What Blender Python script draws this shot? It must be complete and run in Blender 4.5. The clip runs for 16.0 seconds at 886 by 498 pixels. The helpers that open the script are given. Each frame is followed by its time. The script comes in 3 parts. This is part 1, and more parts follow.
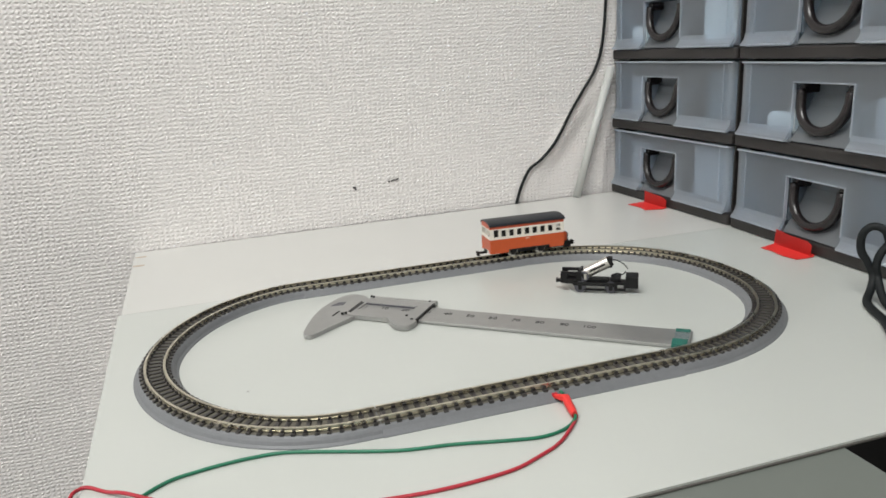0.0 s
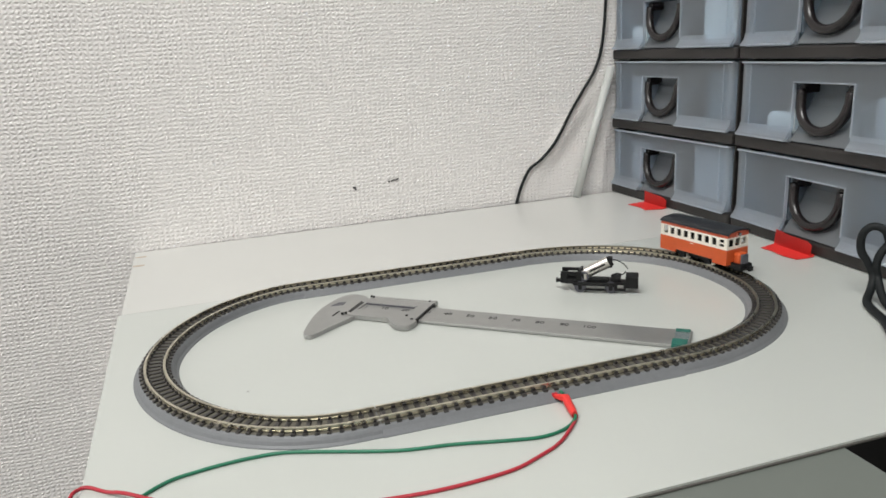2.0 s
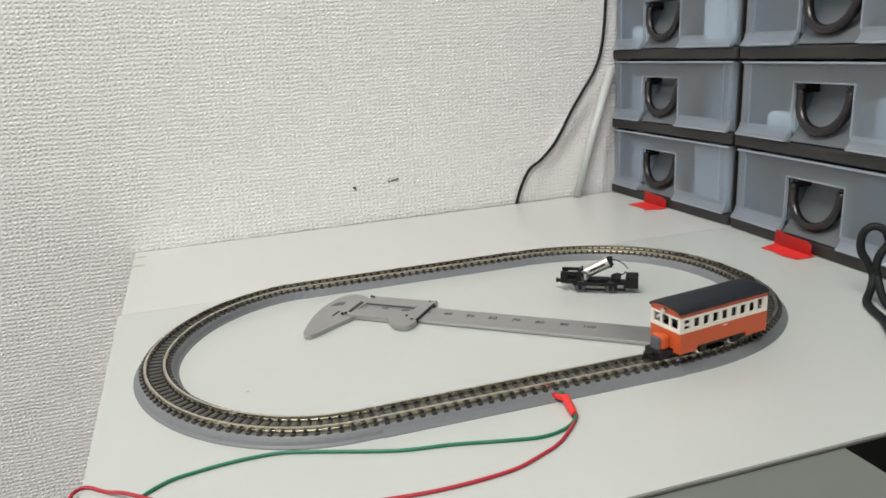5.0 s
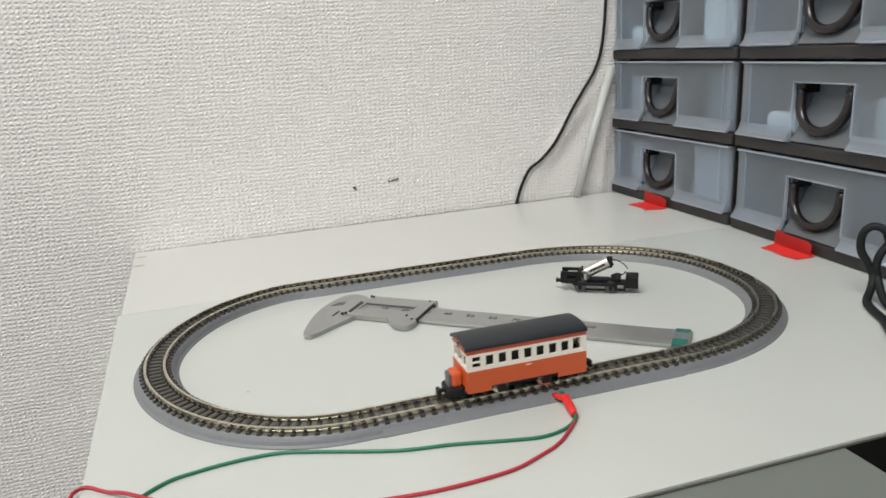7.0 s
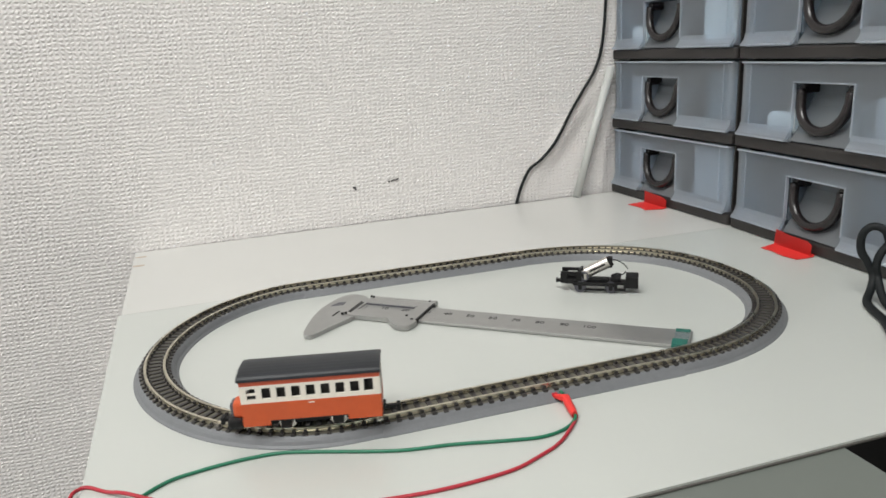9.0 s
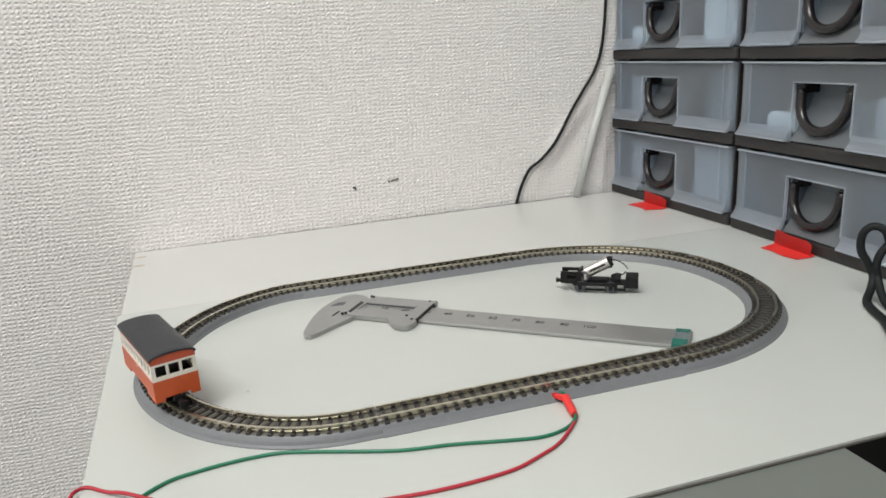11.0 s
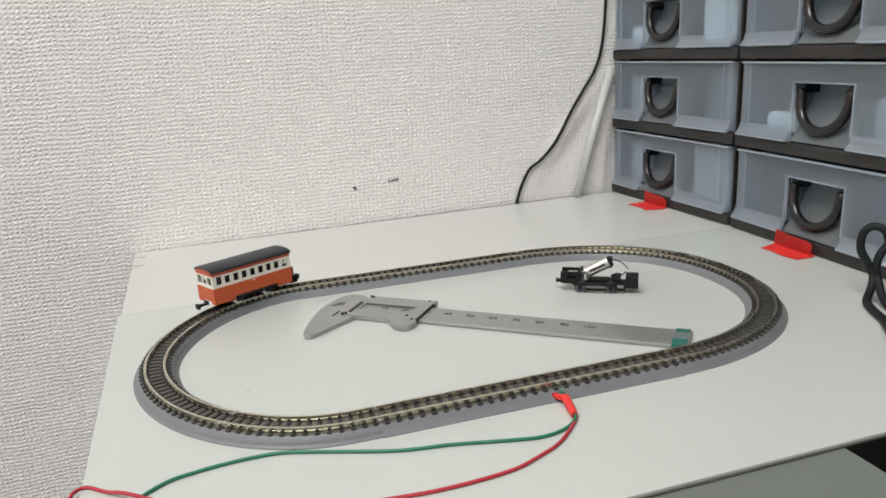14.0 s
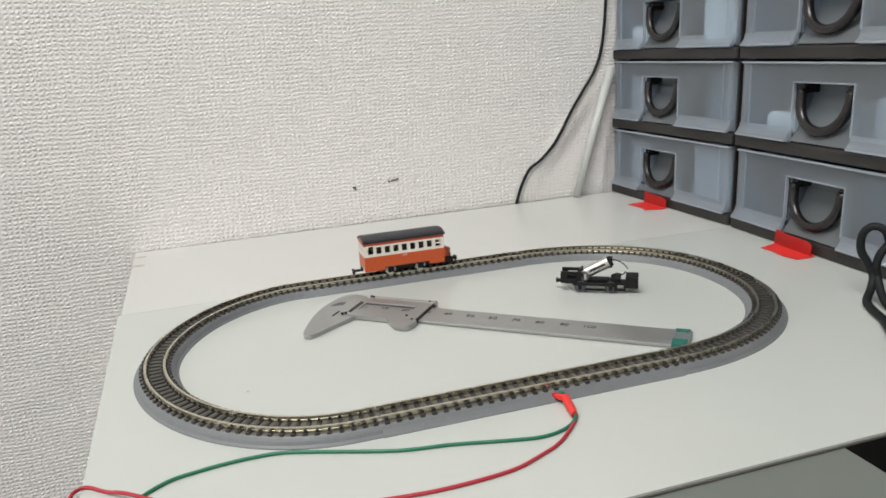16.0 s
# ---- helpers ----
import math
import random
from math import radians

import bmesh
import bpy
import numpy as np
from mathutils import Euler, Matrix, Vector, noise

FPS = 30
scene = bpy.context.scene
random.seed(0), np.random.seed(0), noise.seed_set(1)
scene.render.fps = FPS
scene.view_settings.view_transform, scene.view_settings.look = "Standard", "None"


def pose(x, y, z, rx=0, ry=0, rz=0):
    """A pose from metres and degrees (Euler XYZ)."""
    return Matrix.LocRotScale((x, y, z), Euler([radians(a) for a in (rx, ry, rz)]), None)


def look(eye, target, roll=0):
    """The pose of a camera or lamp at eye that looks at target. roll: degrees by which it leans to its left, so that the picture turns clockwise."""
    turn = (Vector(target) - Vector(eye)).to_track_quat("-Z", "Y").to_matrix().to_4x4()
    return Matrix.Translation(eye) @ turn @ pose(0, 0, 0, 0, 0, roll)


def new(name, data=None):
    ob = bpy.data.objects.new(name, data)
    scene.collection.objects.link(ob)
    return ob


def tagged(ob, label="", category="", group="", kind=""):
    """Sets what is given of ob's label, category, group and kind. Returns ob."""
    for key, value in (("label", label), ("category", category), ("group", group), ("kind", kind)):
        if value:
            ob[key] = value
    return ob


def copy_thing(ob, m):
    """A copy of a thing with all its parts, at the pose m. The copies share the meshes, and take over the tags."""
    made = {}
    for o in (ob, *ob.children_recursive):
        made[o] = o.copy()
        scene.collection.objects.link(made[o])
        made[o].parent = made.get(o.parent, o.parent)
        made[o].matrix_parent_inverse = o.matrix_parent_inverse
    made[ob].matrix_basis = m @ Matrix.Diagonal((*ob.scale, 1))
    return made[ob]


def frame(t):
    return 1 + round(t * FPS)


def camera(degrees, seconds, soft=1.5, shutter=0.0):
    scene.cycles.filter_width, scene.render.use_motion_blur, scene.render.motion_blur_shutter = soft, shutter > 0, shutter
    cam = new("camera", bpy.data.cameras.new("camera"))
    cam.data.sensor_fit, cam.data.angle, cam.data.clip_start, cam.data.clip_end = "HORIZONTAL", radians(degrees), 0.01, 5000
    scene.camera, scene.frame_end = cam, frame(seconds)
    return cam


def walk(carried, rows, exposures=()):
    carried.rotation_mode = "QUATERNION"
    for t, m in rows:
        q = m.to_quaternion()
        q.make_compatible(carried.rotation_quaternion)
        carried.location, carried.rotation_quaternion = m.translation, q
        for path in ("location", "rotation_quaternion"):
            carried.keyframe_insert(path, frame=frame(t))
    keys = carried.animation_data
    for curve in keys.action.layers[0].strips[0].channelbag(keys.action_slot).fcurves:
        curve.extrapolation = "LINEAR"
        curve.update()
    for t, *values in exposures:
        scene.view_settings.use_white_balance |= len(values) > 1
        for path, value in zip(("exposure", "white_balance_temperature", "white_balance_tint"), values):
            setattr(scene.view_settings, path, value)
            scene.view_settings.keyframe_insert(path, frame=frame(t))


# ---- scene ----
# metres; the track's own axes are the world's axes, the tabletop is z = 0
EYE = Vector((-0.08413, -0.25924, 0.10826))
YAW, PITCH, ROLL = radians(73.611), radians(-15.744), -3.279
AIM = EYE + Vector((math.cos(PITCH) * math.cos(YAW), math.cos(PITCH) * math.sin(YAW), math.sin(PITCH)))
cam = camera(63.39, 16.0, soft=1.6, shutter=0.4)
walk(cam, [(0.0, look(EYE, AIM, ROLL)), (16.0, look(EYE, AIM, ROLL))])

# ---- light ----
world = bpy.data.worlds.new("world")
scene.world = world
world.use_nodes = True
world.node_tree.nodes["Background"].inputs[0].default_value = (0.9, 0.95, 1.0, 1)
world.node_tree.nodes["Background"].inputs[1].default_value = 0.05
scene.view_settings.exposure = 0.0


def area_lamp(name, where, at, size, power, colour):
    data = bpy.data.lights.new(name, "AREA")
    data.shape, data.size, data.energy, data.color = "DISK", size, power, colour
    ob = new(name, data)
    ob.matrix_world = look(where, at)
    return ob


area_lamp("ceiling_lamp", (-0.72, -0.72, 1.62), (-0.72, -0.72, 0), 1.2, 37.3, (0.985, 0.987, 0.965))


# ---- materials ----
def material(name, colour, rough=0.5, metal=0.0, vary=0.08, grain=400.0, bump=0.0, bump_scale=None, spec=0.5, island=0.0, patchy=0.06):
    m = bpy.data.materials.new(name)
    m.use_nodes = True
    n, k = m.node_tree.nodes, m.node_tree.links
    b = n["Principled BSDF"]
    b.inputs["Metallic"].default_value = metal
    b.inputs["Specular IOR Level"].default_value = spec
    tc = n.new("ShaderNodeTexCoord")
    fine, broad = n.new("ShaderNodeTexNoise"), n.new("ShaderNodeTexNoise")
    fine.inputs["Scale"].default_value, fine.inputs["Detail"].default_value = grain, 4
    broad.inputs["Scale"].default_value, broad.inputs["Detail"].default_value = grain / 12, 3
    for q in (fine, broad):
        k.new(tc.outputs["Object"], q.inputs["Vector"])
    add = n.new("ShaderNodeMath")
    add.operation = "ADD"
    k.new(fine.outputs["Fac"], add.inputs[0])
    k.new(broad.outputs["Fac"], add.inputs[1])
    ramp = n.new("ShaderNodeMapRange")
    ramp.inputs["From Min"].default_value, ramp.inputs["From Max"].default_value = 0.6, 1.4
    ramp.inputs["To Min"].default_value, ramp.inputs["To Max"].default_value = 1 - vary, 1 + vary
    k.new(add.outputs[0], ramp.inputs["Value"])
    last = ramp.outputs["Result"]
    if island:
        oi = n.new("ShaderNodeObjectInfo")
        r2 = n.new("ShaderNodeMapRange")
        r2.inputs["To Min"].default_value, r2.inputs["To Max"].default_value = 1 - island, 1 + island
        k.new(oi.outputs["Random"], r2.inputs["Value"])
        mu = n.new("ShaderNodeMath")
        mu.operation = "MULTIPLY"
        k.new(last, mu.inputs[0])
        k.new(r2.outputs["Result"], mu.inputs[1])
        last = mu.outputs[0]
    mix = n.new("ShaderNodeVectorMath")
    mix.operation = "SCALE"
    mix.inputs[0].default_value = colour
    k.new(last, mix.inputs["Scale"])
    k.new(mix.outputs[0], b.inputs["Base Color"])
    rr = n.new("ShaderNodeMapRange")
    rr.inputs["From Min"].default_value, rr.inputs["From Max"].default_value = 0.3, 0.7
    rr.inputs["To Min"].default_value, rr.inputs["To Max"].default_value = max(0.02, rough - patchy), min(1, rough + patchy)
    k.new(broad.outputs["Fac"], rr.inputs["Value"])
    k.new(rr.outputs["Result"], b.inputs["Roughness"])
    if bump:
        bp = n.new("ShaderNodeBump")
        bp.inputs["Distance"].default_value = bump
        bp.inputs["Strength"].default_value = 1.0
        bn = n.new("ShaderNodeTexNoise")
        bn.inputs["Scale"].default_value, bn.inputs["Detail"].default_value = bump_scale or grain, 3
        k.new(tc.outputs["Object"], bn.inputs["Vector"])
        k.new(bn.outputs["Fac"], bp.inputs["Height"])
        k.new(bp.outputs["Normal"], b.inputs["Normal"])
    return m


def wallpaper():
    m = material("wallpaper", (0.885, 0.855, 0.835), 0.75, vary=0.03, grain=60)
    n, k = m.node_tree.nodes, m.node_tree.links
    b = n["Principled BSDF"]
    tc = n.new("ShaderNodeTexCoord")
    def math_node(kind, *args):
        q = n.new("ShaderNodeMath")
        q.operation = kind
        for i, v in enumerate(args):
            if isinstance(v, (int, float)):
                q.inputs[i].default_value = v
            else:
                k.new(v, q.inputs[i])
        return q.outputs[0]

    def noise_at(scale, detail=2):
        q = n.new("ShaderNodeTexNoise")
        q.inputs["Scale"].default_value, q.inputs["Detail"].default_value = scale, detail
        k.new(tc.outputs["Object"], q.inputs["Vector"])
        return q

    # plain weave: threads about 2.9 mm across and 2.4 mm high, wandering and uneven
    sep = n.new("ShaderNodeSeparateXYZ")
    k.new(tc.outputs["Object"], sep.inputs[0])
    slow, quick = noise_at(55), noise_at(330)
    wander = n.new("ShaderNodeSeparateXYZ")
    k.new(slow.outputs["Color"], wander.inputs[0])
    jit = n.new("ShaderNodeSeparateXYZ")
    k.new(quick.outputs["Color"], jit.inputs[0])
    waves = []
    for axis, per in (("X", 0.0029), ("Z", 0.0025)):
        base = math_node("MULTIPLY", sep.outputs[axis], math.tau / per)
        base = math_node("MULTIPLY_ADD", wander.outputs[axis], 8.5, base)
        base = math_node("MULTIPLY_ADD", jit.outputs[axis], 5.2, base)
        waves.append(math_node("SINE", base))
    knots = math_node("MULTIPLY", waves[0], math_node("MULTIPLY_ADD", waves[1], 0.55, 0.45))
    weave = math_node("MULTIPLY_ADD", waves[1], 0.5, knots)
    strength = n.new("ShaderNodeMapRange")
    strength.inputs["From Min"].default_value, strength.inputs["From Max"].default_value = 0.3, 0.7
    strength.inputs["To Min"].default_value, strength.inputs["To Max"].default_value = 0.75, 1.2
    k.new(noise_at(38, 3).outputs["Fac"], strength.inputs["Value"])
    weave = math_node("MULTIPLY", weave, strength.outputs["Result"])
    su_out = math_node("MULTIPLY_ADD", noise_at(1100, 3).outputs["Fac"], 0.9, weave)
    su_out = math_node("MULTIPLY_ADD", noise_at(16, 1).outputs["Fac"], 4.0, su_out)
    # the paper has come loose in two soft folds near the corner by the pole
    for cx, cz, dx, dz, half, length, rise in ((0.146, 0.047, 0.62, 0.78, 0.0055, 0.034, 15.0), (0.176, 0.030, 0.10, 0.99, 0.0050, 0.030, 14.0)):
        px, pz = math_node("SUBTRACT", sep.outputs["X"], cx), math_node("SUBTRACT", sep.outputs["Z"], cz)
        across = math_node("ADD", math_node("MULTIPLY", px, dz / half), math_node("MULTIPLY", pz, -dx / half))
        along = math_node("ADD", math_node("MULTIPLY", px, dx / length), math_node("MULTIPLY", pz, dz / length))
        fall = math_node("ADD", math_node("MULTIPLY", across, across), math_node("MULTIPLY", along, along))
        fold = math_node("POWER", 2.718, math_node("MULTIPLY", fall, -1.0))
        su_out = math_node("MULTIPLY_ADD", fold, rise, su_out)
    bp = n.new("ShaderNodeBump")
    bp.inputs["Strength"].default_value = 1.0
    bp.inputs["Distance"].default_value = 0.00019
    k.new(su_out, bp.inputs["Height"])
    k.new(bp.outputs["Normal"], b.inputs["Normal"])
    return m


def clear_plastic(name, colour, see=0.45, rough=0.3, frost=0.5):
    """Milky plastic: a scattering surface over a part that lets light through straight and a part that blurs it."""
    m = material(name, colour, rough, vary=0.06, grain=60, bump=0.00006, bump_scale=90)
    n, k = m.node_tree.nodes, m.node_tree.links
    tr, rf = n.new("ShaderNodeBsdfTransparent"), n.new("ShaderNodeBsdfRefraction")
    inner, mx = n.new("ShaderNodeMixShader"), n.new("ShaderNodeMixShader")
    tr.inputs[0].default_value = (0.86, 0.92, 0.97, 1)
    rf.inputs["Color"].default_value = (0.86, 0.92, 0.97, 1)
    rf.inputs["Roughness"].default_value, rf.inputs["IOR"].default_value = 0.55, 1.03
    inner.inputs[0].default_value, mx.inputs[0].default_value = frost, see
    k.new(tr.outputs[0], inner.inputs[1])
    k.new(rf.outputs[0], inner.inputs[2])
    k.new(n["Principled BSDF"].outputs[0], mx.inputs[1])
    k.new(inner.outputs[0], mx.inputs[2])
    k.new(mx.outputs[0], n["Material Output"].inputs["Surface"])
    return m


WALL = wallpaper()
WHITE = material("white_paint", (0.8, 0.79, 0.77), 0.6, vary=0.03, grain=30)
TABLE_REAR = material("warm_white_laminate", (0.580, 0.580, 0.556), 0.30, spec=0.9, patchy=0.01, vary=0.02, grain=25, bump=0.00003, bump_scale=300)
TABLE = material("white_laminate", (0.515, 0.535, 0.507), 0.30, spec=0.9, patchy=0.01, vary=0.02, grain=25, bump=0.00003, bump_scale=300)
EDGE = material("table_edge_band", (0.10, 0.095, 0.085), 0.6, grain=80)
# near-black, so the shade down on the floor is put into its colour
FLOOR = material("shade_dark_floor", (0.012, 0.014, 0.016), 0.6, grain=40)
GREY = material("grey_board", (0.140, 0.155, 0.140), 0.6, vary=0.05, grain=60)
BED = material("grey_roadbed_plastic", (0.163, 0.170, 0.180), 0.5, vary=0.08, grain=500, bump=0.00006, bump_scale=1200)
BALLAST = material("ballast_top", (0.125, 0.117, 0.092), 0.7, vary=0.15, grain=1500, bump=0.0002)
SLEEPER = material("sleeper_plastic", (0.036, 0.033, 0.032), 0.38, vary=0.15, grain=700, island=0.2)
RAIL = material("nickel_rail", (0.66, 0.62, 0.51), 0.30, metal=1.0, vary=0.1, grain=900)
ORANGE = material("orange_paint", (0.55, 0.090, 0.022), 0.42, vary=0.06, grain=500, bump=0.00005)
CREAM = material("cream_white_paint", (0.78, 0.74, 0.66), 0.45, vary=0.04, grain=500)
FASCIA = material("red_orange_band", (0.52, 0.09, 0.04), 0.45, vary=0.08, grain=500)
ROOF = material("charcoal_roof_paint", (0.012, 0.0145, 0.019), 0.42, vary=0.12, grain=400, bump=0.00006)
BLACK = material("black_plastic", (0.007, 0.007, 0.0075), 0.5, spec=0.3, vary=0.1, grain=500)
DARKIN = material("dark_interior_plastic", (0.03, 0.03, 0.028), 0.6, grain=300)
NICKEL = material("nickel_metal", (0.65, 0.62, 0.58), 0.28, metal=1.0, vary=0.1, grain=700)
GUN = material("gunmetal_paint", (0.13, 0.13, 0.15), 0.35, metal=0.6, vary=0.1, grain=700)
CALIPER = material("brushed_caliper_steel", (0.38, 0.38, 0.37), 0.36, metal=0.65, vary=0.06, grain=250, bump=0.00004)
INK = material("black_ink", (0.015, 0.015, 0.015), 0.6)
TEAL = material("teal_tape", (0.012, 0.125, 0.095), 0.5, vary=0.1, grain=300)
FILM = clear_plastic("clear_tape_film", (0.30, 0.36, 0.34), 0.75, 0.3, 0.0)
REDTAPE = material("red_tape", (0.72, 0.035, 0.03), 0.45, vary=0.06, grain=200, bump=0.0001, bump_scale=150)
GREENWIRE = material("green_wire_insulation", (0.012, 0.16, 0.085), 0.4, vary=0.06, grain=300)
REDWIRE = material("red_wire_insulation", (0.42, 0.026, 0.042), 0.4, vary=0.06, grain=300)
BLACKWIRE = material("black_cable_rubber", (0.007, 0.009, 0.010), 0.6, spec=0.3, vary=0.1, grain=300)
BROWN = material("dark_brown_plastic", (0.023, 0.020, 0.019), 0.5, vary=0.08, grain=120, bump=0.00006)
HANDLE = material("brown_handle_plastic", (0.013, 0.0102, 0.0112), 0.24, vary=0.08, grain=200)
CLEAR = clear_plastic("frosted_drawer_plastic", (0.66, 0.68, 0.715), 0.875)
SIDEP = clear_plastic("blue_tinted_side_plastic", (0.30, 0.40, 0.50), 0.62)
# edges and rims are milkier than the fronts: light caught there is put into colour
EDGEP = clear_plastic("edge_highlight_plastic", (0.60, 0.63, 0.67), 0.58)
RIM = clear_plastic("frosted_rim_plastic", (0.62, 0.635, 0.66), 0.79)
# same frosted plastic as the fronts; the recess's shade is put into a darker grey
RECESS_SHADE = clear_plastic("shaded_recess_plastic", (0.24, 0.25, 0.26), 0.58, 0.45, 0.3)
STUFFW = material("white_packing", (0.75, 0.75, 0.73), 0.7, vary=0.06, grain=60)
STUFFB = material("dark_blue_content", (0.016, 0.036, 0.056), 0.6, vary=0.2, grain=40)
STUFFG = material("grey_blue_content", (0.16, 0.20, 0.23), 0.6, vary=0.2, grain=50)
# pale packets; close behind a front they also paint its bright haze
STUFFP = material("pale_content_and_haze", (0.42, 0.42, 0.44), 0.7, vary=0.15, grain=50)
PIPE = material("white_pole_paint", (0.56, 0.575, 0.555), 0.35, vary=0.03, grain=100)
MARK = material("dark_scuff", (0.03, 0.03, 0.03), 0.7)
BEIGE = material("beige_filler", (0.50, 0.40, 0.30), 0.7)


# ---- mesh helpers ----
def mesh_of(name, bm, mat, smooth=False):
    me = bpy.data.meshes.new(name)
    bmesh.ops.recalc_face_normals(bm, faces=bm.faces)
    bm.to_mesh(me)
    bm.free()
    me.materials.append(mat)
    if smooth:
        for f in me.polygons:
            f.use_smooth = True
    return me


def part(name, bm, mat, parent=None, label="", smooth=False):
    ob = new(name, mesh_of(name, bm, mat, smooth))
    ob.parent = parent
    if label:
        tagged(ob, label)
    return ob


def thing(name, label, category, group="", where=None):
    ob = new(name)
    ob.empty_display_size = 0.01
    tagged(ob, label, category, group)
    if where is not None:
        ob.matrix_world = where
    return ob


def box(x0, x1, y0, y1, z0, z1, bevel=0.0, bm=None):
    bm = bm or bmesh.new()
    r = bmesh.ops.create_cube(bm, size=1)
    for v in r["verts"]:
        v.co = Vector(((x0 + x1) / 2 + v.co.x * (x1 - x0), (y0 + y1) / 2 + v.co.y * (y1 - y0), (z0 + z1) / 2 + v.co.z * (z1 - z0)))
    if bevel:
        es = list({e for v in r["verts"] for e in v.link_edges})
        bmesh.ops.bevel(bm, geom=es, offset=bevel, segments=2, affect="EDGES", profile=0.5)
    return bm


def rod(a, b, r, n=12, bm=None, r2=None):
    bm = bm or bmesh.new()
    a, b = Vector(a), Vector(b)
    m = Matrix.Translation((a + b) / 2) @ (b - a).to_track_quat("Z", "Y").to_matrix().to_4x4()
    bmesh.ops.create_cone(bm, cap_ends=True, segments=n, radius1=r, radius2=r if r2 is None else r2, depth=(b - a).length, matrix=m)
    return bm


def smooth_path(pts, n=10):
    """Catmull-Rom through the points."""
    p = [Vector(q) for q in pts]
    p = [2 * p[0] - p[1]] + p + [2 * p[-1] - p[-2]]
    out = []
    for i in range(1, len(p) - 2):
        for j in range(n):
            t = j / n
            a, b, c, d = p[i - 1:i + 3]
            out.append(0.5 * (2 * b + (c - a) * t + (2 * a - 5 * b + 4 * c - d) * t * t + (3 * b - a - 3 * c + d) * t ** 3))
    return out + [p[-2]]


def tube(pts, r, n=10, steps=10, bm=None, closed=False):
    bm = bm or bmesh.new()
    path = smooth_path(pts, steps) if steps else [Vector(q) for q in pts]
    rings, up = [], Vector((0.13, 0.21, 1)).normalized()
    for i, c in enumerate(path):
        t = (path[min(i + 1, len(path) - 1)] - path[max(i - 1, 0)]).normalized()
        s = up - t * up.dot(t)
        if s.length < 1e-4:
            s = Vector((1, 0, 0))
        s.normalize()
        up = s
        q = t.cross(s)
        rings.append([bm.verts.new(c + r * (s * math.cos(k * math.tau / n) + q * math.sin(k * math.tau / n))) for k in range(n)])
    for a, b in zip(rings, rings[1:]):
        for k in range(n):
            bm.faces.new((a[k], a[(k + 1) % n], b[(k + 1) % n], b[k]))
    bm.faces.new(rings[0])
    bm.faces.new(rings[-1])
    return bm


def slab(outline, z0, z1, bevel=0.0):
    """A flat plate with the outline (x, y) between two heights."""
    bm = bmesh.new()
    lo = [bm.verts.new((x, y, z0)) for x, y in outline]
    hi = [bm.verts.new((x, y, z1)) for x, y in outline]
    top = bm.faces.new(hi)
    bm.faces.new(lo[::-1])
    for i in range(len(lo)):
        j = (i + 1) % len(lo)
        bm.faces.new((lo[i], lo[j], hi[j], hi[i]))
    if bevel:
        bmesh.ops.bevel(bm, geom=list(top.edges), offset=bevel, segments=2, affect="EDGES", profile=0.5)
    return bm


def pierced(u0, u1, w0, w1, d0, d1, holes, axes="xzy"):
    """A panel from u0 to u1 and w0 to w1, d0 to d1 thick, with rectangular holes (ua, ub, wa, wb) through it."""
    us = sorted({u0, u1, *[h[0] for h in holes], *[h[1] for h in holes]})
    ws = sorted({w0, w1, *[h[2] for h in holes], *[h[3] for h in holes]})
    solid = {}
    for i in range(len(us) - 1):
        for j in range(len(ws) - 1):
            cu, cw = (us[i] + us[i + 1]) / 2, (ws[j] + ws[j + 1]) / 2
            solid[i, j] = not any(h[0] < cu < h[1] and h[2] < cw < h[3] for h in holes)
    bm, seen = bmesh.new(), {}

    def vert(i, j, d):
        if (i, j, d) not in seen:
            c = dict(zip(axes, (us[i], ws[j], (d0, d1)[d])))
            seen[i, j, d] = bm.verts.new((c["x"], c["y"], c["z"]))
        return seen[i, j, d]

    for (i, j), s in solid.items():
        if not s:
            continue
        for d in (0, 1):
            bm.faces.new([vert(i, j, d), vert(i + 1, j, d), vert(i + 1, j + 1, d), vert(i, j + 1, d)])
        for (a, b), (di, dj) in ((((0, 0), (0, 1)), (-1, 0)), (((1, 0), (1, 1)), (1, 0)), (((0, 0), (1, 0)), (0, -1)), (((0, 1), (1, 1)), (0, 1))):
            if not solid.get((i + di, j + dj)):
                bm.faces.new([vert(i + a[0], j + a[1], 0), vert(i + b[0], j + b[1], 0), vert(i + b[0], j + b[1], 1), vert(i + a[0], j + a[1], 1)])
    return bm


# ---- the room ----
WALL_TURN = math.degrees(math.atan2(0.0091, 0.3178))


def structure(name, bm, mat, label, category, where=None):
    ob = part(name, bm, mat)
    tagged(ob, label, category, kind="structure")
    if where is not None:
        ob.matrix_world = where
    return ob


BACK = pose(0.0, 0.1946, 0, 0, 0, WALL_TURN)
structure("wall_north", box(-1.6, 1.8, 0, 0.1, -0.72, 1.7), WALL, "white woven-texture wallpaper on the wall behind the table", "wall", BACK)
structure("wall_south", box(-1.6, 1.8, -3.0, -2.9, -0.72, 1.7), WHITE, "plain white wall of the room", "wall", BACK)
structure("wall_west", box(-1.7, -1.6, -3.0, 0.1, -0.72, 1.7), WHITE, "plain white side wall of the room", "wall", BACK)
structure("wall_east", box(1.8, 1.9, -3.0, 0.1, -0.72, 1.7), WHITE, "plain white side wall of the room", "wall", BACK)
structure("ceiling", box(-1.7, 1.9, -3.0, 0.1, 1.7, 1.8), WHITE, "plain white ceiling of the room", "ceiling", BACK)
structure("floor", box(-1.7, 1.9, -3.0, 0.1, -0.80, -0.72), FLOOR, "dark floor of the room in shade", "floor", BACK)

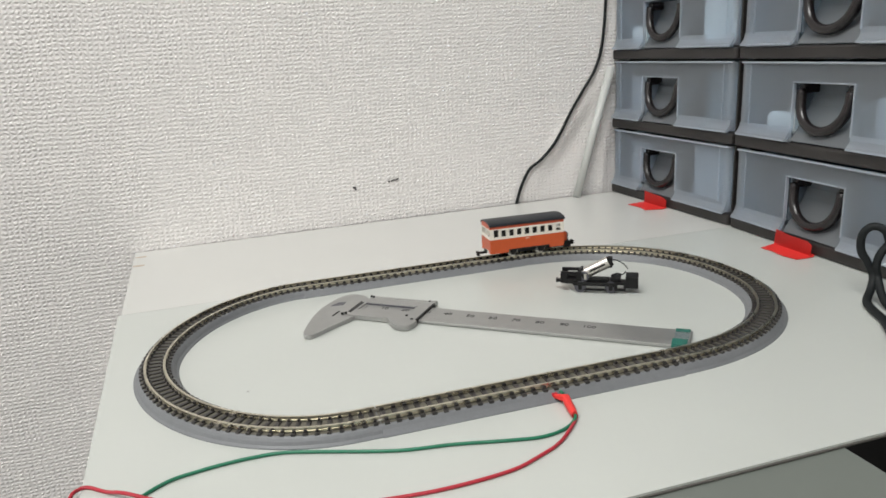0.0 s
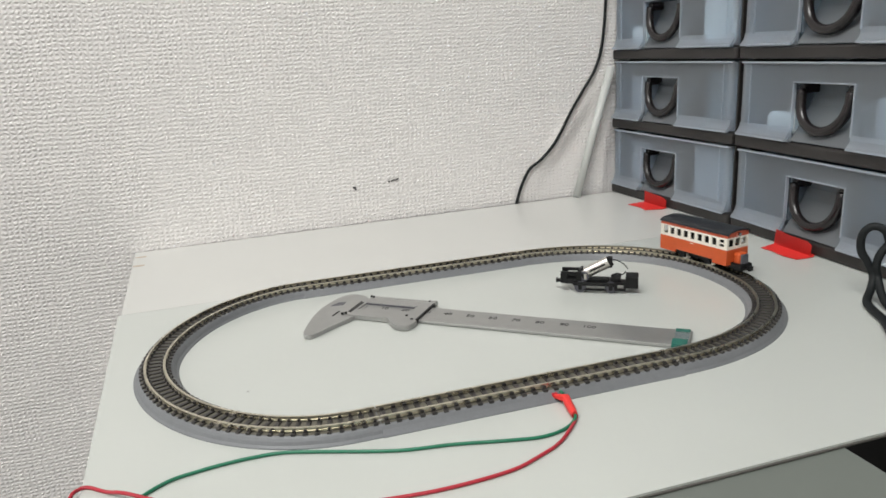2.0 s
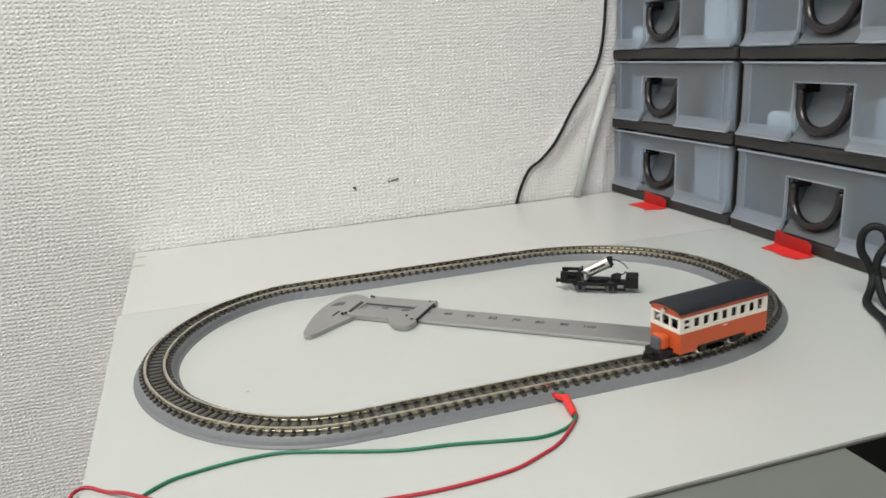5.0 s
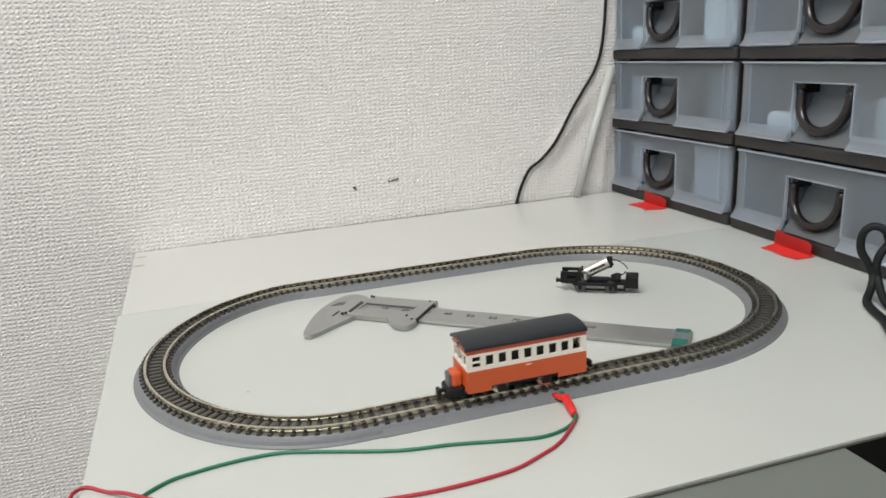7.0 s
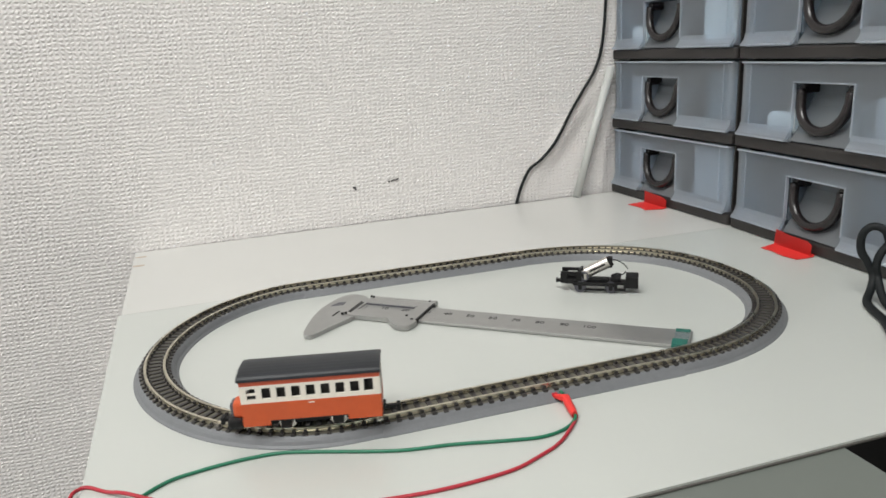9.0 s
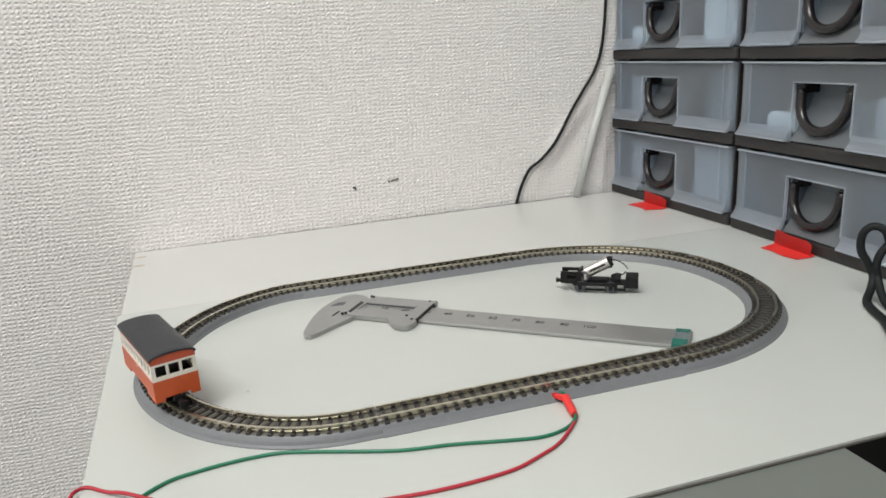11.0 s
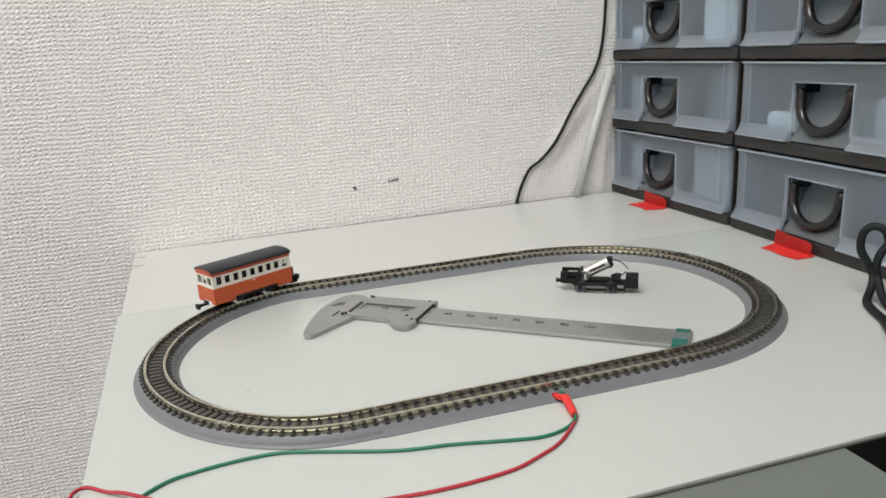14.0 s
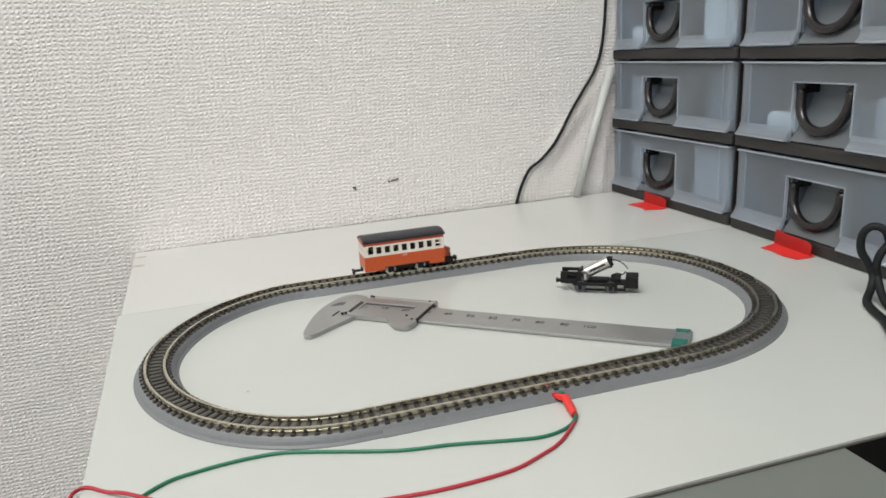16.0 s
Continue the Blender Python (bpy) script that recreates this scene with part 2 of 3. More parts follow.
# ---- table ----
table = thing("table", "glossy white laminate tabletop pushed against the wall", "table")
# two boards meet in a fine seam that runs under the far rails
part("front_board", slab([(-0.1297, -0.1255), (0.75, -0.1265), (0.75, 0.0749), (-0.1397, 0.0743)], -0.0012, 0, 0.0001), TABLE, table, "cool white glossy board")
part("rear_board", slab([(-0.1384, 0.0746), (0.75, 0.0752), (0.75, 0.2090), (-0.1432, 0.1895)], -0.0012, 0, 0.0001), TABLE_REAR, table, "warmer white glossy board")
part("edge_band", box(-0.1280, 0.75, -0.1263, -0.1257, -0.0012, -0.0007), EDGE, table, "dull grey edge strip along the board")
for x in (-0.115, 0.742):
    for y in (-0.06, 0.155):
        part("leg", box(x - 0.008, x + 0.008, y - 0.02, y + 0.02, -0.72, -0.0012, 0.003), WHITE, table)
part("under_frame", box(-0.10, 0.74, -0.050, 0.17, -0.012, -0.0012), WHITE, table)
# added block: its black stands in for the shade below the table
cabinet = thing("cabinet", "added matt black block filling the shade under the table", "cabinet")
part("shade_block", box(0.12, 0.74, -0.095, 0.15, -0.70, -0.0135, 0.002), BLACK, cabinet)
for x in (0.14, 0.72):
    part("foot", box(x - 0.012, x + 0.012, -0.08, 0.13, -0.72, -0.70), BLACK, cabinet)
shelf = thing("lower_shelf", "flat grey board directly below the front edge of the table", "shelf")
part("board", box(-0.11, 0.0645, -0.45, -0.06, -0.0135, -0.0014, 0.0004), GREY, shelf)
for x in (-0.08, 0.05):
    for y in (-0.42, -0.08):
        part("leg", box(x - 0.015, x + 0.015, y - 0.015, y + 0.015, -0.72, -0.0135), GREY, shelf)

# ---- the oval of track ----
XL, XR, HALF, AL, AR, EL, ER = -0.0582, 0.0489, 0.06743, 0.0601, 0.0761, 1.892, 2.175
RAIL_TOP, BED_TOP, BED_HALF, GAUGE_HALF = 0.00474, 0.0030, 0.0077, 0.00325


def end_curve(a, reach, power):
    c, s = math.cos(a), math.sin(a)
    r = (abs(c) ** power + abs(s) ** power) ** (-1 / power)
    return reach * r * c, HALF * r * s


def centre_line():
    pts = [Vector((XL + (XR - XL) * i / 60, HALF)) for i in range(60)]
    for i in range(161):
        x, y = end_curve(math.pi / 2 - math.pi * i / 160, AR, ER)
        pts.append(Vector((XR + x, y)))
    pts += [Vector((XR + (XL - XR) * i / 60, -HALF)) for i in range(1, 60)]
    for i in range(160):
        x, y = end_curve(-math.pi / 2 + math.pi * i / 160, AL, EL)
        pts.append(Vector((XL - x, y)))
    pts.append(pts[0].copy())
    return pts


LINE = centre_line()
RUN = [0.0]
for a, b in zip(LINE, LINE[1:]):
    RUN.append(RUN[-1] + (b - a).length)
LAP = RUN[-1]
LINE_X, LINE_Y = [q.x for q in LINE], [q.y for q in LINE]


def on_line(s):
    s %= LAP
    return Vector((float(np.interp(s, RUN, LINE_X)), float(np.interp(s, RUN, LINE_Y))))


def heading(s, reach=0.003):
    d = on_line(s + reach) - on_line(s - reach)
    return math.atan2(d.y, d.x)


def swept(profile, s0, s1, step=0.003):
    """A bar along the track with the profile (out, up), from s0 to s1."""
    bm, rings = bmesh.new(), []
    n = max(2, math.ceil((s1 - s0) / step) + 1)
    for i in range(n):
        s = s0 + (s1 - s0) * i / (n - 1)
        c, h = on_line(s), heading(s)
        out = Vector((-math.sin(h), math.cos(h)))
        rings.append([bm.verts.new((c.x + out.x * o, c.y + out.y * o, z)) for o, z in profile])
    m = len(profile)
    for a, b in zip(rings, rings[1:]):
        for k in range(m):
            bm.faces.new((a[k], a[(k + 1) % m], b[(k + 1) % m], b[k]))
    bm.faces.new(rings[0])
    bm.faces.new(rings[-1])
    return bm


def nearest_run(x, y):
    q = Vector((x, y))
    return RUN[min(range(len(LINE)), key=lambda i: (LINE[i] - q).length)]


def rail_profile(side):
    c = side * GAUGE_HALF
    z0, z1 = BED_TOP + 0.0004, RAIL_TOP
    return [(c - 0.00055, z0), (c - 0.00055, z0 + 0.0003), (c - 0.0002, z0 + 0.0004), (c - 0.0002, z1 - 0.0004), (c - 0.0004, z1 - 0.0003), (c - 0.0004, z1),
            (c + 0.0004, z1), (c + 0.0004, z1 - 0.0003), (c + 0.0002, z1 - 0.0004), (c + 0.0002, z0 + 0.0004), (c + 0.00055, z0 + 0.0003), (c + 0.00055, z0)]


def build_track():
    track = thing("model_railway_track", "oval of grey model railway track lying on the white table", "model track")
    cuts = sorted(nearest_run(x, y) for x, y in ((-0.058, 0.0675), (0.052, 0.0675), (0.118, 0.022), (0.118, -0.030), (0.050, -0.0675), (-0.0510, -0.0675), (-0.095, -0.052), (-0.112, 0.025)))
    # chunky widely spaced sleepers on the straights, slim close ones on the curves
    kinds = {}
    for kind, reach, half, chair in (("straight", 0.0056, 0.00078, 0.0006), ("curve", 0.0054, 0.00068, 0.0004)):
        sleeper = box(-half, half, -reach, reach, BED_TOP - 0.0005, BED_TOP + 0.0006, 0.00012)
        for side in (-1, 1):
            for edge in (-1, 1):
                y = side * GAUGE_HALF + edge * 0.00085
                box(-chair, chair, y - 0.00035, y + 0.00035, BED_TOP, BED_TOP + 0.0013, 0, sleeper)
        kinds[kind] = mesh_of("sleeper", sleeper, SLEEPER)
    beds = {}
    for kind, half in (("straight", BED_HALF + 0.0004), ("curve", BED_HALF)):
        side = [(half, 0), (half - 0.0001, 0.0003), (half - 0.0008, 0.0009), (0.0064, 0.0018), (0.0058, BED_TOP - 0.0004), (0.0054, BED_TOP - 0.0001), (0.0050, BED_TOP)]
        beds[kind] = [(-o, z) for o, z in side] + side[::-1]
    for i, s0 in enumerate(cuts):
        s1 = cuts[(i + 1) % len(cuts)] + (LAP if i + 1 == len(cuts) else 0)
        straight = abs(on_line((s0 + s1) / 2).y) > HALF - 0.0005
        kind = "straight" if straight else "curve"
        section = part("roadbed", swept(beds[kind], s0 + 0.00002, s1 - 0.00002), BED, track, "moulded blue-grey plastic roadbed")
        part("ballast_top", swept([(-0.0050, BED_TOP - 0.0004), (-0.0050, BED_TOP + 0.00008), (0.0050, BED_TOP + 0.00008), (0.0050, BED_TOP - 0.0004)], s0 + 0.0002, s1 - 0.0002), BALLAST, section)
        for side in (-1, 1):
            part("rail", swept(rail_profile(side), s0 + 0.0002, s1 - 0.0002, 0.002), RAIL, section, "thin nickel silver rail")
            part("rail_joiner", swept([(side * GAUGE_HALF - 0.0008, BED_TOP + 0.0003), (side * GAUGE_HALF - 0.0008, BED_TOP + 0.0011), (side * GAUGE_HALF + 0.0008, BED_TOP + 0.0011), (side * GAUGE_HALF + 0.0008, BED_TOP + 0.0003)], s0 - 0.002, s0 + 0.002), NICKEL, section)
        n = round((s1 - s0) / (0.0036 if straight else 0.0031))
        for j in range(n):
            s = s0 + (s1 - s0) * (j + 0.5) / n
            c = on_line(s)
            ob = new("sleeper", kinds[kind])
            ob.parent = section
            ob.matrix_world = Matrix.Translation((c.x, c.y, 0)) @ Matrix.Rotation(heading(s), 4, "Z")
    return track


build_track()

# ---- drawer units ----
UNIT_W, UNIT_H, BAR_H, UNIT_D = 0.1225, 0.0465, 0.0064, 0.17


def bent_strip(profile, y0, y1):
    """A bar from y0 to y1 with the closed profile (x, z)."""
    bm = bmesh.new()
    ends = [[bm.verts.new((x, y, z)) for x, z in profile] for y in (y0, y1)]
    for i in range(len(profile)):
        j = (i + 1) % len(profile)
        bm.faces.new((ends[0][i], ends[0][j], ends[1][j], ends[1][i]))
    bm.faces.new(ends[0])
    bm.faces.new(ends[1][::-1])
    return bm


def drawer_unit(label, h0, h1):
    """Origin at the lower front corner by the wall; x goes into the unit, y towards the wall is positive, so it spans y from -UNIT_W to 0.
    The notch for the handle runs from h0 to h1."""
    unit = thing("drawer_unit", label, "drawer unit", "stacked drawer units on the table")
    w = UNIT_W
    part("base_frame", box(0.0, UNIT_D, -w + 0.0004, -0.0004, 0.0, BAR_H, 0.0012), BROWN, unit, "dark brown plastic frame rail")
    for y0, y1 in ((-0.0019, -0.0008), (-w + 0.0008, -w + 0.0019)):
        part("side_edge", box(0.0030, 0.0140, y0, y1, BAR_H, UNIT_H - 0.0010, 0.0003), BROWN, unit, "dark brown frame edge")
    for y0, y1 in ((-0.0019, -0.0008), (-w + 0.0008, -w + 0.0019)):
        part("side_wall", box(0.0142, UNIT_D, y0, y1, BAR_H, UNIT_H, 0.0004), BROWN, unit, "dark brown frame side")
    part("back_wall", box(UNIT_D - 0.003, UNIT_D - 0.0005, -w + 0.003, -0.003, BAR_H, UNIT_H), CLEAR, unit)
    drawer = part("drawer", box(0.006, UNIT_D - 0.01, -w + 0.006, -0.006, BAR_H + 0.0006, BAR_H + 0.0022), CLEAR, unit, "frosted clear plastic drawer")
    z0, z1, zt = BAR_H + 0.0008, UNIT_H - 0.0012, 0.0354
    front = part("drawer_front", pierced(-w + 0.0058, -0.0048, z0, z1, 0.0008, 0.0020, [(h0, h1, z0 - 0.001, zt)], "yzx"), CLEAR, drawer, "frosted clear front with a square notch")
    part("front_rim", box(-0.0002, 0.0024, -w + 0.0034, -0.0032, z1 - 0.0011, z1, 0.0004), EDGEP, front, "thick upper rim with a painted pale highlight")
    # the lip flares out along the foot of the front and turns into the notch
    flare = [(0.0008, 0.0070), (0.0003, 0.0046), (-0.0006, 0.0030), (-0.0014, 0.0019), (-0.0022, 0.0014), (-0.0022, 0.0004), (-0.0010, 0.0006), (0.0008, 0.0020), (0.0016, 0.0040), (0.0020, 0.0070)]
    lip = [(x, BAR_H + z) for x, z in flare]
    foot = [(-0.0024, BAR_H + 0.0004), (-0.0024, BAR_H + 0.0011), (-0.0016, BAR_H + 0.0013), (-0.0014, BAR_H + 0.0004)]
    for y0, y1 in ((-w + 0.0034, h0 - 0.0006), (h1 + 0.0006, -0.0034)):
        piece = part("front_lip", bent_strip(lip, y0, y1), RIM, front, "flared lower lip")
        part("lip_edge", bent_strip(foot, y0 + 0.0003, y1 - 0.0003), EDGEP, piece)
    # the recess is coloured darker to carry the shade behind the notch
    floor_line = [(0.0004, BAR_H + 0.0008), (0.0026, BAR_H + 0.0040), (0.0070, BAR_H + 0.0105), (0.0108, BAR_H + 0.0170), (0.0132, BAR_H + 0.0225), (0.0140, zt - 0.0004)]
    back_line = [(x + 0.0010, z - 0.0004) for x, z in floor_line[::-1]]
    part("recess", bent_strip(floor_line + back_line, h0 + 0.0008, h1 - 0.0008), RECESS_SHADE, front, "recess behind the notch, shaded by its darker grey")
    # thin pale strips paint the highlight along the notch's cut edges
    for y in (h0, h1):
        part("notch_edge", box(0.0005, 0.0024, y - 0.0003, y + 0.0003, BAR_H + 0.0060, zt, 0.0001), EDGEP, front)
    part("notch_edge", box(0.0005, 0.0024, h0 - 0.0003, h1 + 0.0003, zt, zt + 0.0005, 0.0001), EDGEP, front)
    part("notch_cheek", box(0.0036, 0.0138, h1 - 0.0003, h1 + 0.0003, BAR_H + 0.0060, zt), CLEAR, front)
    for y, k in ((-w + 0.0062, 1), (-0.0052, -1)):
        bm = rod((0.0034, y, z0), (0.0034, y, z1 - 0.0006), 0.0029, 16)
        part("corner_post", bm, RIM, front, "rounded milky corner", smooth=False)
        part("corner_rib", box(0.0004, 0.0016, y + k * 0.0046 - 0.0006, y + k * 0.0046 + 0.0006, BAR_H + 0.0062, z1 - 0.0012, 0.0003), RIM, front)
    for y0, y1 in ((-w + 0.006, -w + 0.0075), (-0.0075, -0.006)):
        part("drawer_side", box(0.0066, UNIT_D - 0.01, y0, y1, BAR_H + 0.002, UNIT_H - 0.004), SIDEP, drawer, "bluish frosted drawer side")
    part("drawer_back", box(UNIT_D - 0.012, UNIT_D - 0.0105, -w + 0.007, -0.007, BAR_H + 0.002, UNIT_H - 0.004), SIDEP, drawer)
    mid, pts = (h0 + h1) / 2 + 0.0016, []
    for i in range(17):
        a = math.pi * i / 16
        pts.append((0.0046 - 0.0026 * math.sin(a), mid + 0.0153 * math.cos(a), 0.0322 - 0.0192 * math.sin(a) ** 0.75))
    handle = part("handle", tube(pts, 0.0024, 14, 3), HANDLE, drawer, "dark brown curved plastic handle", smooth=True)
    for s in (-1, 1):
        y = mid + s * 0.0153
        part("handle_mount", box(0.0040, 0.0136, y - 0.0021, y + 0.0021, 0.0300, 0.0346, 0.0008), HANDLE, handle)
    return unit


def stack(where, turn, name_hint, rows, notch):
    first = None
    for row in range(rows):
        m = Matrix.Translation((where[0], where[1], 0)) @ Matrix.Rotation(turn, 4, "Z") @ Matrix.Translation((0, 0, row * UNIT_H))
        if first is None:
            first = drawer_unit("frosted clear drawer in brown frame " + name_hint, *notch)
            first.matrix_world = m
        else:
            copy_thing(first, m)
    m = Matrix.Translation((where[0], where[1], 0)) @ Matrix.Rotation(turn, 4, "Z") @ Matrix.Translation((0, 0, rows * UNIT_H))
    cap = thing("drawer_stack_lid", "dark brown plastic top of the drawer stack", "lid", where=m)
    part("lid", box(0, UNIT_D, -UNIT_W, 0, 0, 0.006, 0.001), BROWN, cap)


STACKS = (((0.1805, 0.1985), radians(2.4)), ((0.1852, 0.0745), radians(-1.6)))


def contents(col, row, x0, x1, y0, y1, h, mat, label, turn=0):
    (sx, sy), a = STACKS[col]
    m = Matrix.Translation((sx, sy, row * UNIT_H + BAR_H + 0.0022)) @ Matrix.Rotation(a, 4, "Z") @ Matrix.Translation(((x0 + x1) / 2, (y0 + y1) / 2, 0)) @ Matrix.Rotation(radians(turn), 4, "Z")
    th = thing("drawer_contents", label, "packet", "things inside the drawers", where=m)
    dx, dy = (x1 - x0) / 2, (y1 - y0) / 2
    part("packet", box(-dx, dx, -dy, dy, 0, h, min(0.003, h / 4)), mat, th)


for col, row, x0, x1, y0, y1, h, mat, label, turn in (
        (0, 2, 0.010, 0.014, -0.106, -0.084, 0.025, STUFFW, "white packet seen through a frosted drawer", 14),
        (0, 2, 0.008, 0.050, -0.032, -0.010, 0.012, STUFFW, "white packet seen through a frosted drawer", 0),
        (0, 2, 0.030, 0.110, -0.110, -0.076, 0.034, STUFFB, "dark blue box inside a frosted drawer", 0),
        (1, 1, 0.008, 0.046, -0.041, -0.013, 0.011, STUFFW, "white foam sheet inside a frosted drawer", 12),
        (1, 1, 0.020, 0.070, -0.076, -0.043, 0.017, STUFFW, "white foam sheet inside a frosted drawer", 0),
        (1, 1, 0.009, 0.080, -0.113, -0.082, 0.022, STUFFP, "white foam sheet inside a frosted drawer", 0),
        (1, 1, 0.060, 0.120, -0.112, -0.010, 0.034, STUFFB, "dark blue box inside a frosted drawer", 0),
        (1, 0, 0.004, 0.120, -0.114, -0.083, 0.034, STUFFB, "dark blue box inside a frosted drawer", 0),
        (1, 0, 0.012, 0.120, -0.038, -0.016, 0.031, STUFFB, "dark blue box inside a frosted drawer", 0),
        (0, 1, 0.016, 0.110, -0.104, -0.078, 0.030, STUFFG, "pale grey packet inside a frosted drawer", 0),
        (0, 1, 0.009, 0.070, -0.034, -0.009, 0.027, STUFFP, "pale grey packet inside a frosted drawer", 0),
        (0, 1, 0.072, 0.120, -0.072, -0.012, 0.030, STUFFB, "dark blue box inside a frosted drawer", 0),
        (1, 2, 0.004, 0.110, -0.114, -0.083, 0.036, STUFFB, "dark blue box inside a frosted drawer", 0),
        (1, 2, 0.022, 0.110, -0.038, -0.012, 0.033, STUFFG, "pale grey packet inside a frosted drawer", 0),
        # these two pale packets are added to put haze on the lowest front
        (0, 0, 0.009, 0.070, -0.112, -0.078, 0.033, STUFFP, "white packet seen through a frosted drawer", 0),
        (0, 0, 0.010, 0.070, -0.034, -0.009, 0.030, STUFFP, "pale grey packet inside a frosted drawer", 0)):
    contents(col, row, x0, x1, y0, y1, h, mat, label, turn)
stack(*STACKS[0], "beside the wall", 3, (-0.0722, -0.0354))
# only three rows are in view; the unseen upper ones were added to cast shade
stack(*STACKS[1], "by the black cable", 5, (-0.0787, -0.0413))

# ---- railcar ----
CAR_L, CAR_HW = 0.0392, 0.0068
SKIRT_Z, FLOOR_Z, BELT_Z, BAND_Z, EAVE_Z, CROWN_Z = 0.0033, 0.0040, 0.0102, 0.0156, 0.0168, 0.0189


def arch(half, rise, base, n=12):
    return [(half * math.cos(math.pi * i / n), base + rise * math.sin(math.pi * i / n) ** 0.8) for i in range(n + 1)]


def build_car():
    car = thing("model_railcar", "orange and cream model railcar with a charcoal roof on the track", "model railcar")
    L, W, t = CAR_L / 2, CAR_HW, 0.0007
    w0, w1 = BELT_Z + 0.0012, BELT_Z + 0.0045
    holes = [(L - 0.0043, L - 0.0018, w0, w0 + 0.0013), (L - 0.0043, L - 0.0018, w0 + 0.0018, w1)]
    for i in range(7):
        x = L - 0.0060 - i * 0.00412
        holes.append((x - 0.0025, x, w0, w1))
    holes.append((-L + 0.0020, -L + 0.0046, w0, w1 + 0.0005))
    for side in (-1, 1):
        y0, y1 = (W - t, W) if side > 0 else (-W, -W + t)
        part("side_window_band", pierced(-L + t, L - t, BELT_Z, BAND_Z, y0, y1, holes), CREAM, car, "cream band with square window openings")
        low = pierced(-L + t, L - t, SKIRT_Z, BELT_Z, y0 - 0.0001 * (side < 0), y1 + 0.0001 * (side > 0), [(-0.0100, 0.0120, SKIRT_Z - 0.0001, SKIRT_Z + 0.0014)])
        part("lower_side", low, ORANGE, car, "orange lower side panel")
        part("letter_board", box(-L + t, L - t, y0, y1, BAND_Z, EAVE_Z), FASCIA, car, "red-orange strip under the roof")
        part("side_badge", box(-0.0010, 0.0008, side * (W + 0.00012) - 0.00006, side * (W + 0.00012) + 0.00006, BELT_Z - 0.0009, BELT_Z - 0.0006), CREAM, car, "tiny pale lettering bar")
    ends = [(-0.0056, -0.0024, w0, w1 + 0.0002), (-0.0016, 0.0016, w0, w1 + 0.0002), (0.0024, 0.0056, w0, w1 + 0.0002)]
    for side in (-1, 1):
        x0, x1 = (L - t, L) if side > 0 else (-L, -L + t)
        part("end_window_band", pierced(-W, W, BELT_Z, BAND_Z, x0, x1, ends, "yzx"), CREAM, car, "cream end with three windows")
        part("lower_end", pierced(-W - 0.0001, W + 0.0001, SKIRT_Z, BELT_Z, x0, x1, [(-0.0040, 0.0040, SKIRT_Z - 0.0001, SKIRT_Z + 0.0010)], "yzx"), ORANGE, car, "orange lower end panel")
        bm = bmesh.new()
        prof = [(-W, BAND_Z)] + [(-y, z) for y, z in arch(W, CROWN_Z - EAVE_Z - 0.0006, EAVE_Z)] + [(W, BAND_Z)]
        a = [bm.verts.new((x0, y, z)) for y, z in prof]
        b = [bm.verts.new((x1, y, z)) for y, z in prof]
        bm.faces.new(a)
        bm.faces.new(b[::-1])
        for i in range(len(a)):
            j = (i + 1) % len(a)
            bm.faces.new((a[i], a[j], b[j], b[i]))
        part("end_fascia", bm, FASCIA, car, "red-orange arched end under the roof")
    # roof: arched shell with a thin overhang
    bm = bmesh.new()
    outer, inner = arch(W + 0.0004, CROWN_Z - EAVE_Z, EAVE_Z + 0.0002), arch(W - 0.0002, CROWN_Z - EAVE_Z - 0.0006, EAVE_Z)
    xs = [-L - 0.0003, -L + 0.001, 0, L - 0.001, L + 0.0006]
    rings = []
    for x in xs:
        k = 0.94 if abs(x) > L else 1.0
        rings.append([bm.verts.new((x, y, EAVE_Z + (z - EAVE_Z) * k)) for y, z in outer] + [bm.verts.new((x, y, z)) for y, z in inner[::-1]])
    m = len(rings[0])
    for a, b in zip(rings, rings[1:]):
        for k in range(m):
            bm.faces.new((a[k], a[(k + 1) % m], b[(k + 1) % m], b[k]))
    bm.faces.new(rings[0])
    bm.faces.new(rings[-1])
    part("roof", bm, ROOF, car, "charcoal arched roof", smooth=False)
    part("floor_pan", box(-L + t, L - t, -W + t, W - t, FLOOR_Z, BELT_Z - 0.0002), DARKIN, car)
    part("motor_cover", box(-L + 0.0046, L - 0.0052, -0.0048, 0.0048, BELT_Z - 0.0002, BELT_Z + 0.0036, 0.0006), DARKIN, car, "dark motor block seen through the windows")
    # nose
    nose = part("bonnet", box(L, L + 0.0038, -0.0028, 0.0028, FLOOR_Z - 0.0004, BELT_Z - 0.0013, 0.0012), ORANGE, car, "short orange bonnet")
    part("grille", box(L + 0.0032, L + 0.0046, -0.0022, 0.0022, FLOOR_Z - 0.0012, BELT_Z - 0.0018, 0.0007), GUN, nose, "grey radiator grille")
    part("headlight", rod((L - 0.0002, 0, CROWN_Z - 0.0022), (L + 0.0012, 0, CROWN_Z - 0.0022), 0.0009), NICKEL, car)
    for side, x in ((1, L + 0.0028), (-1, -L)):
        part("bumper", box(x - 0.0020, x + 0.0026, -0.0040, 0.0040, 0.0009, FLOOR_Z + 0.0002, 0.0009) if side > 0 else box(x - 0.0008, x, -0.0018, 0.0018, 0.0024, FLOOR_Z + 0.0002, 0.0003), BLACK, car)
        cp = box(min(x, x + side * 0.0045), max(x, x + side * 0.0045), -0.0007, 0.0007, 0.0022, 0.0032, 0.0002)
        box(x + side * 0.0045 - 0.0006, x + side * 0.0045 + 0.0006, -0.0013, 0.0013, 0.0014, 0.0036, 0.0002, cp)
        part("coupler", cp, BLACK, car)
